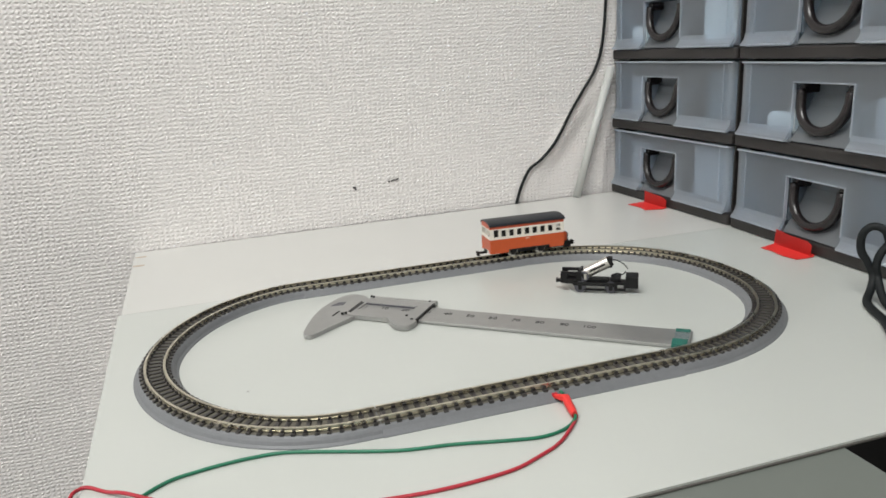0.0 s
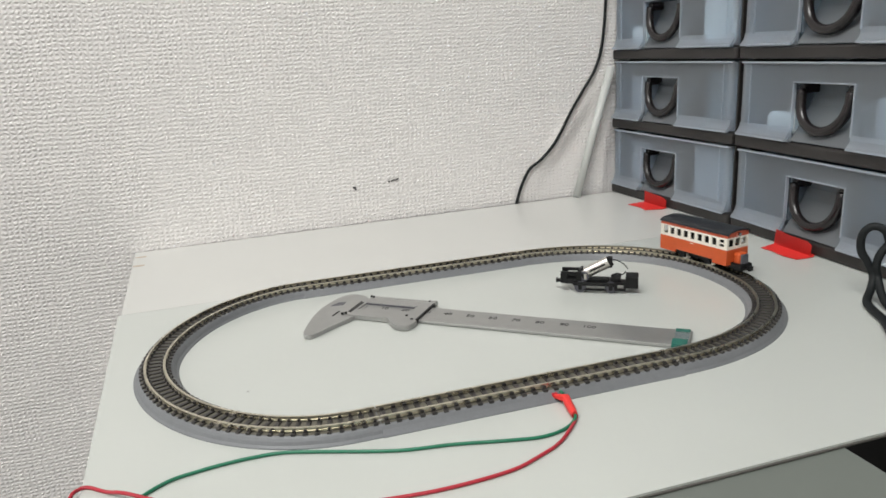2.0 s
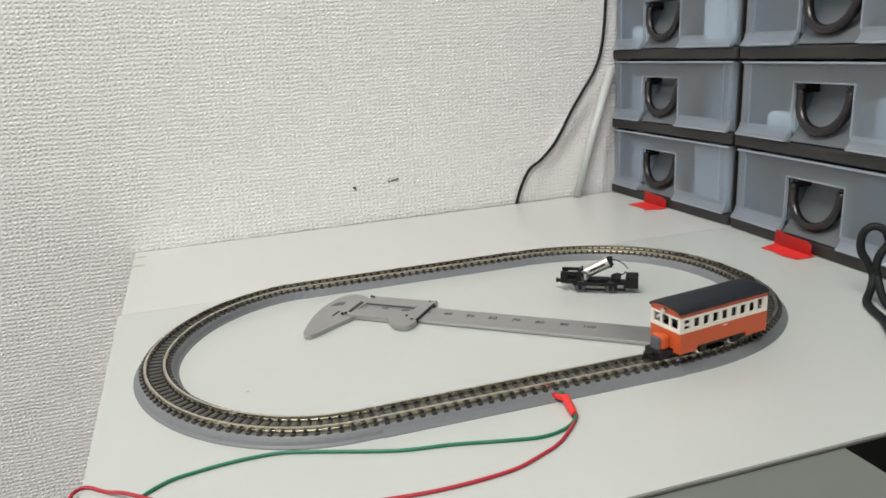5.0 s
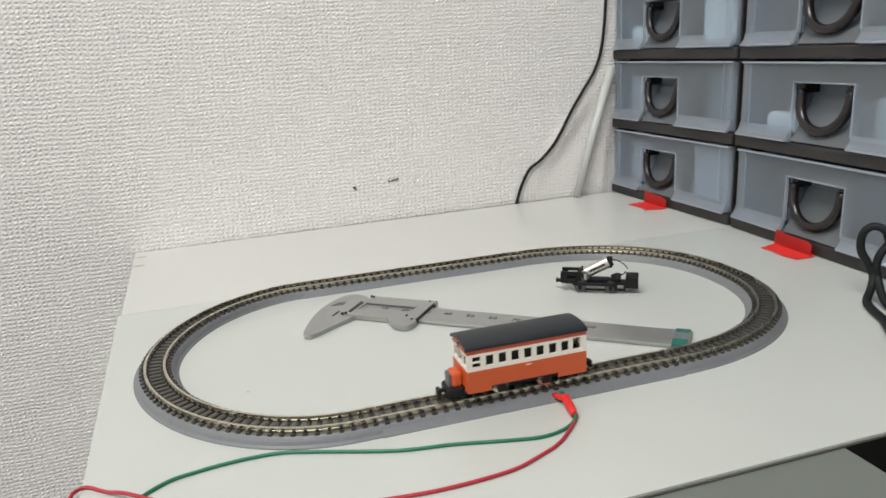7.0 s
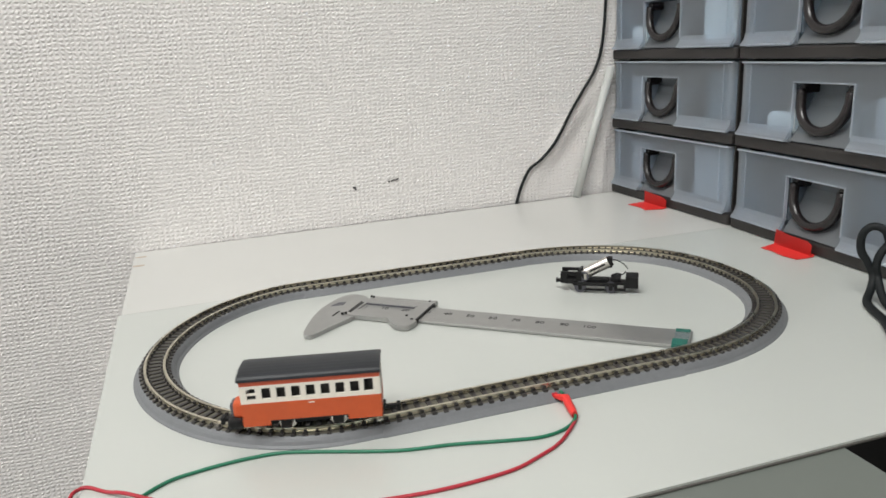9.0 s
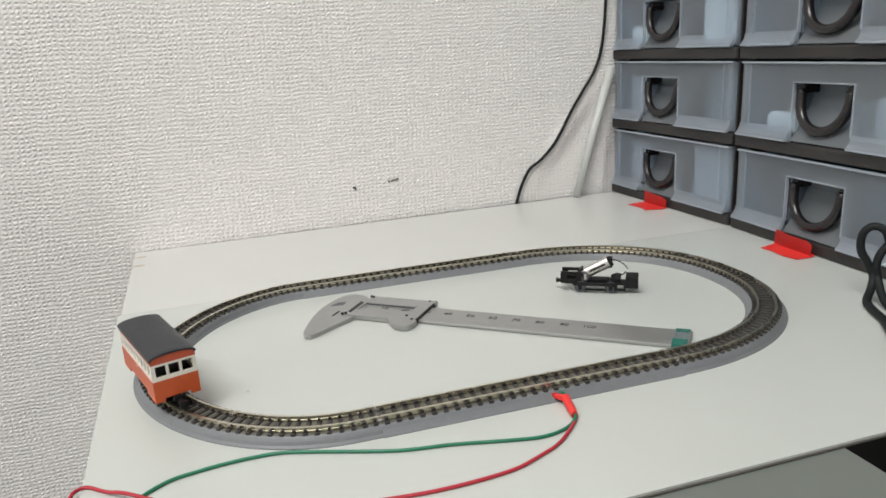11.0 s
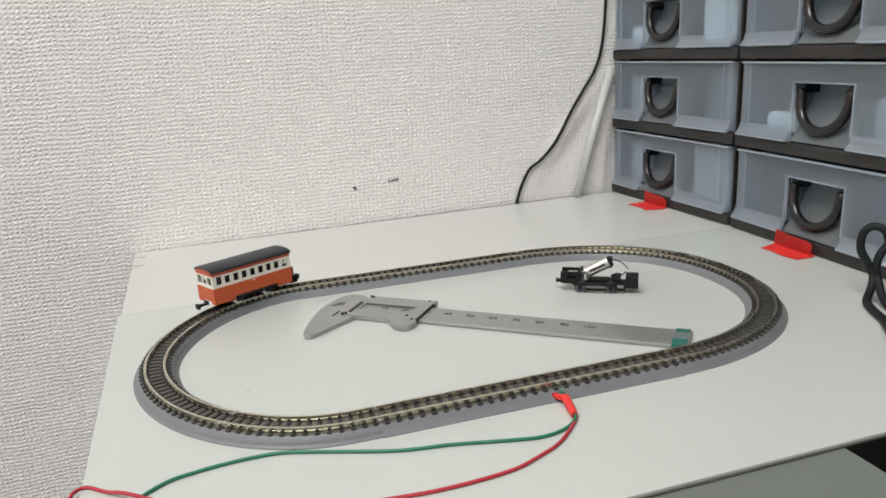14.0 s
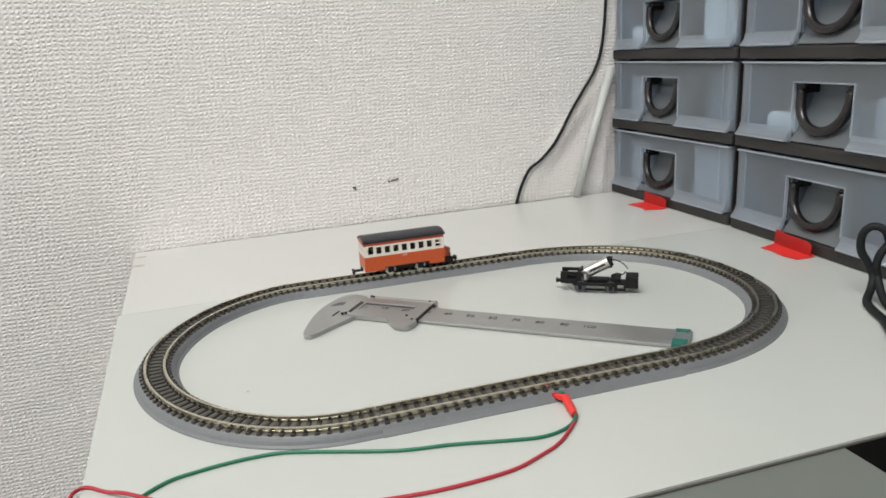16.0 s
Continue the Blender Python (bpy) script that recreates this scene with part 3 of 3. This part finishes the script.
    part("underframe", box(-0.0135, 0.0215, -0.0036, 0.0036, 0.0016, FLOOR_Z, 0.0004), BLACK, car)
    wheels = []
    for x in (-0.0068, 0.0080):
        for y in (-0.0050, 0.0050):
            ab = box(x - 0.0015, x + 0.0015, y - 0.0006, y + 0.0006, 0.0012, FLOOR_Z + 0.0004, 0.0002)
            part("axle_box", ab, BLACK, car)
        bm = rod((0, -0.0046, 0), (0, 0.0046, 0), 0.0005)
        for s in (-1, 1):
            rod((0, s * 0.0028, 0), (0, s * 0.0038, 0), 0.0023, 16, bm)
            rod((0, s * 0.0026, 0), (0, s * 0.0029, 0), 0.0027, 16, bm)
            for k in range(4):
                a = math.tau * k / 4
                rod((0.0012 * math.cos(a), s * 0.0037, 0.0012 * math.sin(a)), (0.0012 * math.cos(a), s * 0.0040, 0.0012 * math.sin(a)), 0.0004, 6, bm)
        ws = part("wheelset", bm, NICKEL, car, "small metal wheels on an axle")
        ws.location = (x, 0, 0.0023)
        wheels.append((ws, x))
    return car, wheels


railcar, wheelsets = build_car()


# ---- things on the table ----
def lettering(text, size, mat, parent, m, name="numeral"):
    """Raised ink characters as a mesh, centred on the pose m in the parent's space."""
    cu = bpy.data.curves.new("ink", "FONT")
    cu.body, cu.size, cu.align_x, cu.align_y, cu.extrude = text, size, "CENTER", "CENTER", 0.00004
    tmp = bpy.data.objects.new("ink", cu)
    scene.collection.objects.link(tmp)
    bpy.context.view_layer.update()
    me = bpy.data.meshes.new_from_object(tmp.evaluated_get(bpy.context.evaluated_depsgraph_get()))
    bpy.data.objects.remove(tmp)
    me.materials.clear()
    me.materials.append(mat)
    ob = new(name, me)
    ob.parent = parent
    ob.matrix_local = m
    return ob


def rounded(outline, n=4):
    """The outline with its corners drawn smooth."""
    m = len(outline)
    out = []
    for i in range(m):
        a, b, c, d = [Vector(outline[(i + k) % m]) for k in (-1, 0, 1, 2)]
        for j in range(n):
            t = j / n
            q = 0.5 * (2 * b + (c - a) * t + (2 * a - 5 * b + 4 * c - d) * t * t + (3 * b - a - 3 * c + d) * t ** 3)
            out.append((q.x, q.y))
    return out


def build_caliper():
    """Local x runs from the far end of the beam towards the jaws, y towards the tip of the long jaw."""
    cal = thing("vernier_caliper", "dull grey steel vernier caliper lying inside the track oval", "caliper", where=pose(0.0722, -0.0488, 0, 0, 0, 140.9))
    beam = part("beam", box(0.0, 0.1375, -0.0013, 0.0138, 0.0002, 0.0016, 0.0004), CALIPER, cal, "long steel beam with a printed scale")
    part("depth_groove", box(0.0008, 0.1030, 0.0098, 0.0110, 0.00150, 0.00164), CALIPER, beam)
    jaw = [(0.1439, 0.0391), (0.1399, 0.0392), (0.1376, 0.0314), (0.1352, 0.0230), (0.1335, 0.0170), (0.1335, 0.0060), (0.1350, -0.0012), (0.1412, -0.0078), (0.1478, -0.0085),
           (0.1510, -0.0031), (0.1520, 0.0061), (0.1512, 0.0173), (0.1473, 0.0308)]
    fixed = part("fixed_jaw", slab(rounded(jaw), 0.0002, 0.0018, 0.0005), CALIPER, cal, "curved pointed measuring jaw")
    # thin dark plates on the steel paint the shade of facet, slot and gap
    part("jaw_facet_shade", slab([(0.1493, 0.0084), (0.1484, 0.0034), (0.1452, 0.0020), (0.1445, 0.0058)], 0.0017, 0.0019, 0.0001), GUN, fixed, "dark plate painting the shade of a jaw facet")
    part("jaw_slot", slab([(0.1428, 0.0186), (0.1419, 0.0191), (0.1421, 0.0130), (0.1429, 0.0125)], 0.0016, 0.00192, 0.00005), INK, fixed, "short black strip painting the shade of a slot")
    part("jaw_gap_shade", slab([(0.1386, 0.0121), (0.1362, 0.0137), (0.1367, 0.0010), (0.1390, -0.0006)], 0.0006, 0.00195, 0.00005), INK, fixed, "black strip painting the shaded gap between jaw and slider")
    slider = part("slider", pierced(0.1060, 0.1362, -0.0060, 0.0165, 0.0004, 0.0023, [(0.1114, 0.1350, 0.0018, 0.0098)], "xyz"), CALIPER, cal, "sliding frame with a long window")
    part("slider_rim", box(0.1075, 0.1360, -0.0061, -0.0048, 0.0020, 0.0027, 0.0003), CALIPER, slider)
    part("window_edge", box(0.1112, 0.1352, 0.0004, 0.0016, 0.0020, 0.0026, 0.0002), CALIPER, slider)
    # dark strip painted in as the shade along the window's edge
    part("painted_window_shade", box(0.1114, 0.1350, 0.0017, 0.0022, 0.0016, 0.0022), GUN, slider)
    grip = [(0.1180, 0.0150), (0.1172, 0.0172), (0.1135, 0.0211), (0.1094, 0.0232), (0.1059, 0.0221), (0.1050, 0.0177), (0.1062, 0.0150)]
    part("thumb_rest", slab(rounded(grip), 0.0004, 0.0024, 0.0006), CALIPER, slider, "rounded thumb grip")
    part("slider_end", box(0.1050, 0.1060, -0.0052, 0.0150, 0.0004, 0.0024, 0.0002), INK, slider, "dark end face of the sliding frame")
    part("end_clamp", box(0.1046, 0.1080, -0.0064, -0.0040, 0.0006, 0.0029, 0.0005), CALIPER, slider)
    for x, y in ((0.1112, 0.0119), (0.1074, 0.0152), (0.1392, 0.0160), (0.1381, 0.0150), (0.1350, -0.0050), (0.1362, -0.0054), (0.1078, -0.0050)):
        part("rivet", rod((x, y, 0.0010), (x, y, 0.0030 if y < 0 else 0.0026), 0.0006, 8), INK, slider)
    for k in range(11):
        x = 0.0374 + 0.00972 * (10 - k)
        lettering(str(k * 10), 0.0036, INK, cal, Matrix.Translation((x, 0.0045, 0.00163)) @ Matrix.Rotation(math.pi, 4, "Z"))
    part("tape_upper", box(0.0008, 0.0060, -0.0016, 0.0011, 0.0001, 0.0019, 0.0001), TEAL, cal, "teal tape wrapped over the beam edge")
    part("tape_middle", box(0.0009, 0.0060, 0.0012, 0.0082, 0.0015, 0.0018, 0.0001), FILM, cal, "clear middle of the tape")
    part("tape_lower", box(0.0012, 0.0065, 0.0083, 0.0141, 0.0001, 0.0019, 0.0001), TEAL, cal, "teal tape wrapped over the beam edge")
    return cal


build_caliper()


def build_chassis():
    """Local x along the frame; the wheels stand on the table."""
    ch = thing("model_chassis", "bare black model railway chassis with a loose silver motor", "model chassis", where=pose(0.0655, 0.0117, 0, 0, 0, -32.6))
    part("frame_plate", box(-0.0135, 0.0130, -0.0032, 0.0032, 0.0036, 0.0046, 0.0003), BLACK, ch)
    for s in (-1, 1):
        part("side_frame", box(-0.0098, 0.0088, s * 0.0043 - 0.0004, s * 0.0043 + 0.0004, 0.0034, 0.0050, 0.0002), BLACK, ch)
        part("footboard", box(-0.0040, 0.0040, s * 0.0047 - 0.0003, s * 0.0047 + 0.0003, 0.0020, 0.0024, 0.0001), BLACK, ch)
        part("truss_rod", rod((-0.0050, s * 0.0045, 0.0016), (0.0050, s * 0.0045, 0.0016), 0.0003, 6), BLACK, ch)
        for x in (-0.0066, 0.0066):
            part("axle_guard", box(x - 0.0008, x + 0.0008, s * 0.0046 - 0.0005, s * 0.0046 + 0.0005, 0.0016, 0.0040, 0.0002), BLACK, ch)
    for x in (-0.0066, 0.0066):
        bm = rod((x, -0.0046, 0.0024), (x, 0.0046, 0.0024), 0.0005)
        for s in (-1, 1):
            rod((x, s * 0.0028, 0.0026), (x, s * 0.0038, 0.0026), 0.0026, 18, bm)
        part("wheelset", bm, GUN, ch, "dark metal wheels")
    for y in (-0.0036, 0.0026):
        part("end_plate", pierced(-0.0152, -0.0060, 0.0040, 0.0094, y, y + 0.0008, [(-0.0124, -0.0082, 0.0058, 0.0080)]), BLACK, ch)
    part("end_block", box(-0.0154, -0.0142, -0.0026, 0.0026, 0.0040, 0.0080, 0.0003), BLACK, ch)
    part("spring_plate", box(-0.0050, -0.0038, -0.0042, -0.0039, 0.0062, 0.0088, 0.0001), NICKEL, ch, "thin bright contact plate")
    part("gear", rod((-0.0052, -0.0034, 0.0072), (-0.0052, -0.0026, 0.0072), 0.0024, 18), GUN, ch)
    part("gear_post", box(-0.0068, -0.0056, -0.0026, 0.0026, 0.0047, 0.0105, 0.0003), BLACK, ch)
    part("weight_block", box(0.0128, 0.0182, -0.0038, 0.0036, 0.0024, 0.0078, 0.0004), BLACK, ch)
    part("step_block", box(0.0066, 0.0108, -0.0026, 0.0030, 0.0046, 0.0070, 0.0004), BLACK, ch)
    part("bracket", pierced(0.0080, 0.0130, 0.0012, 0.0052, -0.0040, -0.0034, [(0.0094, 0.0120, 0.0024, 0.0044)]), BLACK, ch)
    part("coupler", box(-0.0172, -0.0135, -0.0008, 0.0008, 0.0036, 0.0050, 0.0002), BLACK, ch)
    part("buffer", box(-0.0176, -0.0168, -0.0010, 0.0010, 0.0034, 0.0052, 0.0002), BLACK, ch)
    part("gear_case", box(-0.0056, 0.0056, -0.0020, 0.0020, 0.0046, 0.0060, 0.0004), BLACK, ch)
    a, b = Vector((-0.0045, -0.0005, 0.0082)), Vector((0.0052, 0.0010, 0.0130))
    d = (b - a).normalized()
    motor = part("motor", rod(a, b, 0.0025, 20), NICKEL, ch, "silver cylindrical motor lying askew", smooth=False)
    part("motor_cap", rod(b, b + d * 0.0016, 0.0023, 16), BLACK, motor)
    part("brush_holder", box(b.x - 0.0002, b.x + 0.0018, b.y - 0.0020, b.y + 0.0014, b.z - 0.0022, b.z + 0.0024, 0.0003), BLACK, motor)
    part("motor_band", rod(a + d * 0.0022 + Vector((0, -0.0024, 0.0003)), b - d * 0.0014 + Vector((0, -0.0024, 0.0003)), 0.0005, 6), BLACK, motor)
    part("worm_bracket", box(a.x - 0.0016, a.x + 0.0006, a.y - 0.0022, a.y - 0.0014, a.z - 0.0022, a.z + 0.0016, 0.0002), NICKEL, motor, "bright folded bracket")
    part("worm_end", rod(a - d * 0.0030, a, 0.0013, 12), NICKEL, motor, "small brass-coloured shaft end")
    part("flywheel", rod(a - d * 0.0020, a - d * 0.0008, 0.0031, 16), BLACK, motor)
    part("lead", tube([b + d * 0.001, b + Vector((0.003, 0, 0.0010)), b + Vector((0.0065, -0.0005, -0.0005)), b + Vector((0.0085, -0.0008, -0.0028))], 0.00022, 6, 6), BLACKWIRE, motor, "thin black motor wire")
    part("lead", tube([(0.0065, 0.000, 0.0068), (0.0090, -0.0010, 0.0085), (0.0115, -0.0015, 0.0082), (0.0128, -0.0012, 0.0096)], 0.00028, 6, 6), BLACKWIRE, ch, "thin black motor wire")
    return ch


build_chassis()


def wire(name, pts, r, mat, label, category="wire"):
    ob = part(name, tube([Vector(q) + (SAG if category == "wire" else Vector()) for q in pts], r, 10, 10), mat, None, "", True)
    return tagged(ob, label, category)


WIRE_R = 0.00052
SAG = Vector((0, -0.0011, 0))
wire("wire", [(0.0046, -0.0828, 0.0022), (0.0039, -0.0867, 0.0012), (-0.0006, -0.0901, WIRE_R), (-0.0086, -0.0919, WIRE_R), (-0.0183, -0.0901, WIRE_R), (-0.0338, -0.0860, WIRE_R), (-0.0495, -0.0830, WIRE_R),
              (-0.0706, -0.0749, WIRE_R), (-0.0798, -0.0717, WIRE_R), (-0.0876, -0.0710, WIRE_R), (-0.0953, -0.0713, WIRE_R), (-0.1028, -0.0724, WIRE_R), (-0.1101, -0.0743, WIRE_R), (-0.1173, -0.0798, WIRE_R),
              (-0.1240, -0.0870, WIRE_R), (-0.1310, -0.0950, WIRE_R), (-0.1355, -0.0990, -0.004), (-0.1370, -0.1010, -0.03)], WIRE_R, GREENWIRE, "thin green insulated feeder wire lying on the table")
wire("wire", [(0.0050, -0.0828, 0.0010), (0.0042, -0.0865, 0.0008), (-0.0052, -0.0959, WIRE_R), (-0.0144, -0.1008, WIRE_R), (-0.0240, -0.1041, WIRE_R), (-0.0401, -0.1053, WIRE_R), (-0.0547, -0.1043, WIRE_R),
              (-0.0750, -0.1010, WIRE_R), (-0.0950, -0.0940, WIRE_R), (-0.1100, -0.0865, 0.0020), (-0.1203, -0.0786, 0.0022), (-0.1257, -0.0732, WIRE_R), (-0.1305, -0.0692, WIRE_R), (-0.1328, -0.0692, WIRE_R),
              (-0.1345, -0.0720, WIRE_R), (-0.1362, -0.0760, -0.004), (-0.1365, -0.0780, -0.03)], WIRE_R, REDWIRE, "thin red insulated feeder wire lying on the table")


def build_feeder():
    fd = thing("feeder_joint", "red tape wrapped round the wires at the track", "tape")
    bm, rings = bmesh.new(), []
    for (x, y, z), w, h in (((0.0040, -0.0733, 0.0016), 0.0011, 0.0008), ((0.0046, -0.0752, 0.0021), 0.0016, 0.0010), ((0.0058, -0.0768, 0.0023), 0.0021, 0.0013), ((0.0050, -0.0805, 0.0021), 0.0019, 0.0014), ((0.0043, -0.0845, 0.0018), 0.0018, 0.0014), ((0.0040, -0.0862, 0.0016), 0.0014, 0.0012)):
        rings.append([bm.verts.new((x + 0.68 * w * math.cos(k * math.tau / 10), y - 0.0010 + 0.0003 * math.sin(3 * k), z + h * math.sin(k * math.tau / 10))) for k in range(10)])
    for a, b in zip(rings, rings[1:]):
        for k in range(10):
            bm.faces.new((a[k], a[(k + 1) % 10], b[(k + 1) % 10], b[k]))
    bm.faces.new(rings[0])
    bm.faces.new(rings[-1])
    part("wrapped_tape", bm, REDTAPE, fd)
    part("plug", box(0.0030, 0.0050, -0.0742, -0.0722, 0.0008, 0.0024, 0.0003), REDWIRE, fd, "red plug tip at the roadbed")
    part("green_end", rod((0.0062, -0.0722, 0.0022), (0.0062, -0.0752, 0.0024), 0.0005, 8), GREENWIRE, fd)


build_feeder()


def red_tape(flat, wall_pts, label):
    """A folded piece: one flap on the table, one standing against the frame."""
    tp = thing("red_tape", label, "tape", "red tape pieces")
    part("table_flap", slab(flat, 0.0003, 0.0006), REDTAPE, tp)
    bm = bmesh.new()
    (ax, ay, _), (bx, by, _) = wall_pts[0], wall_pts[1]
    f = [bm.verts.new((ax + (bx - ax) * (y - ay) / (by - ay), y, z)) for _, y, z in wall_pts]
    bm.faces.new(f)
    bmesh.ops.solidify(bm, geom=list(bm.faces), thickness=0.0003)
    part("standing_flap", bm, REDTAPE, tp)


red_tape([(0.1672, 0.1526), (0.1785, 0.1535), (0.1815, 0.1540), (0.1822, 0.1310), (0.1780, 0.1300), (0.1676, 0.1330), (0.1690, 0.1400), (0.1683, 0.1470)],
         [(0.1798, 0.1535, 0.0003), (0.1810, 0.1304, 0.0003), (0.1814, 0.1302, 0.0058), (0.1813, 0.1345, 0.0071), (0.1809, 0.1430, 0.0075), (0.1804, 0.1530, 0.0082)], "torn red tape holding the drawer frame beside the wall")
red_tape([(0.1707, 0.0314), (0.1825, 0.0345), (0.1838, 0.0340), (0.1835, 0.0095), (0.1810, 0.0075), (0.1712, 0.0077), (0.1700, 0.0150), (0.1712, 0.0250)],
         [(0.1812, 0.0345, 0.0003), (0.1802, 0.0088, 0.0003), (0.1800, 0.0084, 0.0060), (0.1801, 0.0112, 0.0074), (0.1805, 0.0230, 0.0075), (0.1809, 0.0335, 0.0086)], "torn red tape on the frame near the looped cable")

CR = 0.0016
cable = thing("looped_cable", "bundle of thick black cable looped beside the drawers", "cable")
part("strand", tube([(0.172, -0.075, CR), (0.168, -0.062, 0.006), (0.1630, -0.0505, 0.020), (0.1604, -0.0478, 0.0285), (0.1575, -0.0442, 0.0300), (0.1553, -0.0420, 0.0265), (0.1553, -0.0420, 0.0200), (0.1572, -0.0440, 0.0150),
                     (0.1585, -0.0460, 0.0100), (0.1560, -0.0480, 0.0055), (0.1500, -0.0520, CR + 0.0006), (0.1458, -0.0588, CR), (0.1410, -0.0680, CR), (0.1350, -0.0760, CR), (0.1300, -0.0820, CR), (0.1270, -0.0900, CR)], CR, 12, 8), BLACKWIRE, cable, "", True)
part("strand", tube([(0.176, -0.060, 0.010), (0.1665, -0.0500, 0.030), (0.1635, -0.0485, 0.0245), (0.1600, -0.0470, 0.0190), (0.1588, -0.0468, 0.0140), (0.1592, -0.0478, 0.0090), (0.1560, -0.0530, 0.0045), (0.1535, -0.0590, CR + 0.0002),
                     (0.1510, -0.0680, CR), (0.1480, -0.0780, CR), (0.1450, -0.0880, CR)], CR, 12, 8), BLACKWIRE, cable, "", True)
part("strand", tube([(0.178, -0.056, 0.020), (0.1670, -0.0520, 0.022), (0.1640, -0.0510, 0.014), (0.1625, -0.0525, 0.0075), (0.1610, -0.0580, CR + 0.0002), (0.1590, -0.0680, CR), (0.1570, -0.0800, CR)], CR, 12, 8), BLACKWIRE, cable, "", True)

# ---- against the wall ----
TURN = math.tan(radians(WALL_TURN))


def wall_y(x, off):
    return 0.1946 + x * TURN - off


hanging = [(x, wall_y(x, 0.0016), z) for x, z in ((0.182, 0.30), (0.178, 0.20), (0.1752, 0.1327), (0.1723, 0.1032), (0.1666, 0.0865), (0.1577, 0.0737), (0.1488, 0.0609), (0.1399, 0.0460), (0.1332, 0.0368), (0.1243, 0.0286), (0.1155, 0.0227), (0.1091, 0.0115), (0.1055, 0.0014), (0.1050, -0.0015))]
wire("power_cable", hanging, 0.00105, BLACKWIRE, "thin black cable hanging down the wallpaper to the table", "cable")
pole = part("pole", rod((0.1498, wall_y(0.150, 0.0062), 0.0), (0.1782, wall_y(0.178, 0.0040), 0.0880), 0.0028, 20), PIPE, None, "", True)
tagged(pole, "slim white pole leaning against the wall by the drawers", "pole")


def scuff(x, z, w, h, tilt):
    ob = new("wall_scuff", mesh_of("wall_scuff", tube([(-w / 2, 0, 0), (-w / 6, 0, h * 0.4), (w / 5, 0, -h * 0.2), (w / 2, 0, h * 0.3)], h / 2, 6, 3), MARK))
    ob.matrix_world = pose(x, wall_y(x, 0.0003), z, 0, -tilt, WALL_TURN)
    tagged(ob, "small black scuff mark on the wallpaper", "mark", "scuff marks")


scuff(0.0192, 0.0259, 0.0052, 0.0009, 12)
scuff(0.0153, 0.0254, 0.0010, 0.0009, 0)
scuff(-0.0078, 0.0238, 0.0018, 0.0010, 10)
scuff(-0.0070, 0.0226, 0.0008, 0.0007, 60)


def patch(x, y, w, d, mat, label):
    ob = part("tabletop_mark", slab([(x, y), (x + w * 0.6, y - d * 0.1), (x + w, y + d * 0.2), (x + w * 0.9, y + d), (x + w * 0.2, y + d * 0.9), (x, y + d * 0.8)], 0.00004, 0.00012), mat)
    tagged(ob, label, "mark", "marks on the tabletop")


patch(-0.1420, 0.1765, 0.0062, 0.0016, BEIGE, "small beige repair mark at the table corner")
patch(-0.1415, 0.1570, 0.0062, 0.0022, BEIGE, "small beige repair mark at the table corner")
patch(-0.0878, -0.0283, 0.0009, 0.0006, CALIPER, "tiny grey speck on the white tabletop")


# ---- what moves ----
RUN_AT = [(0.0, 0.1126), (1.5, 0.1851), (2.0, 0.2061), (2.5, 0.2254), (3.0, 0.2452), (3.5, 0.2646), (4.0, 0.2830), (4.2, 0.2903), (7.0, 0.3901), (8.0, 0.4214), (9.0, 0.4541),
          (11.3, 0.5298), (11.5, 0.5354), (12.0, 0.5486), (12.5, 0.5637), (13.0, 0.5806), (13.5, 0.5987), (14.5, 0.6328), (15.0, 0.6512), (16.0, 0.6910)]


def run_at(t):
    """Monotone cubic through the times and runs."""
    xs, ys = [a for a, b in RUN_AT], [b for a, b in RUN_AT]
    d = [(ys[i + 1] - ys[i]) / (xs[i + 1] - xs[i]) for i in range(len(xs) - 1)]
    m = [d[0]] + [2 * d[i - 1] * d[i] / (d[i - 1] + d[i]) for i in range(1, len(d))] + [d[-1]]
    i = max(0, min(len(d) - 1, sum(1 for x in xs if x <= t) - 1))
    h = xs[i + 1] - xs[i]
    u = (t - xs[i]) / h
    return ((2 * u ** 3 - 3 * u * u + 1) * ys[i] + (u ** 3 - 2 * u * u + u) * h * m[i] + (3 * u * u - 2 * u ** 3) * ys[i + 1] + (u ** 3 - u * u) * h * m[i + 1])


def motions():
    rows = []
    for i in range(81):
        t = i * 0.2
        s = run_at(t)
        a, b = on_line(s - 0.007), on_line(s + 0.007)
        c = (a + b) / 2
        rows.append((t, pose(c.x, c.y, RAIL_TOP, 0, 0, math.degrees(math.atan2(b.y - a.y, b.x - a.x)))))
    walk(railcar, rows)
    for wheel, x in wheelsets:
        walk(wheel, [(i / 15, pose(x, 0, 0.0023, 0, math.degrees((run_at(i / 15) - RUN_AT[0][1]) / 0.0023), 0)) for i in range(241)])


motions()
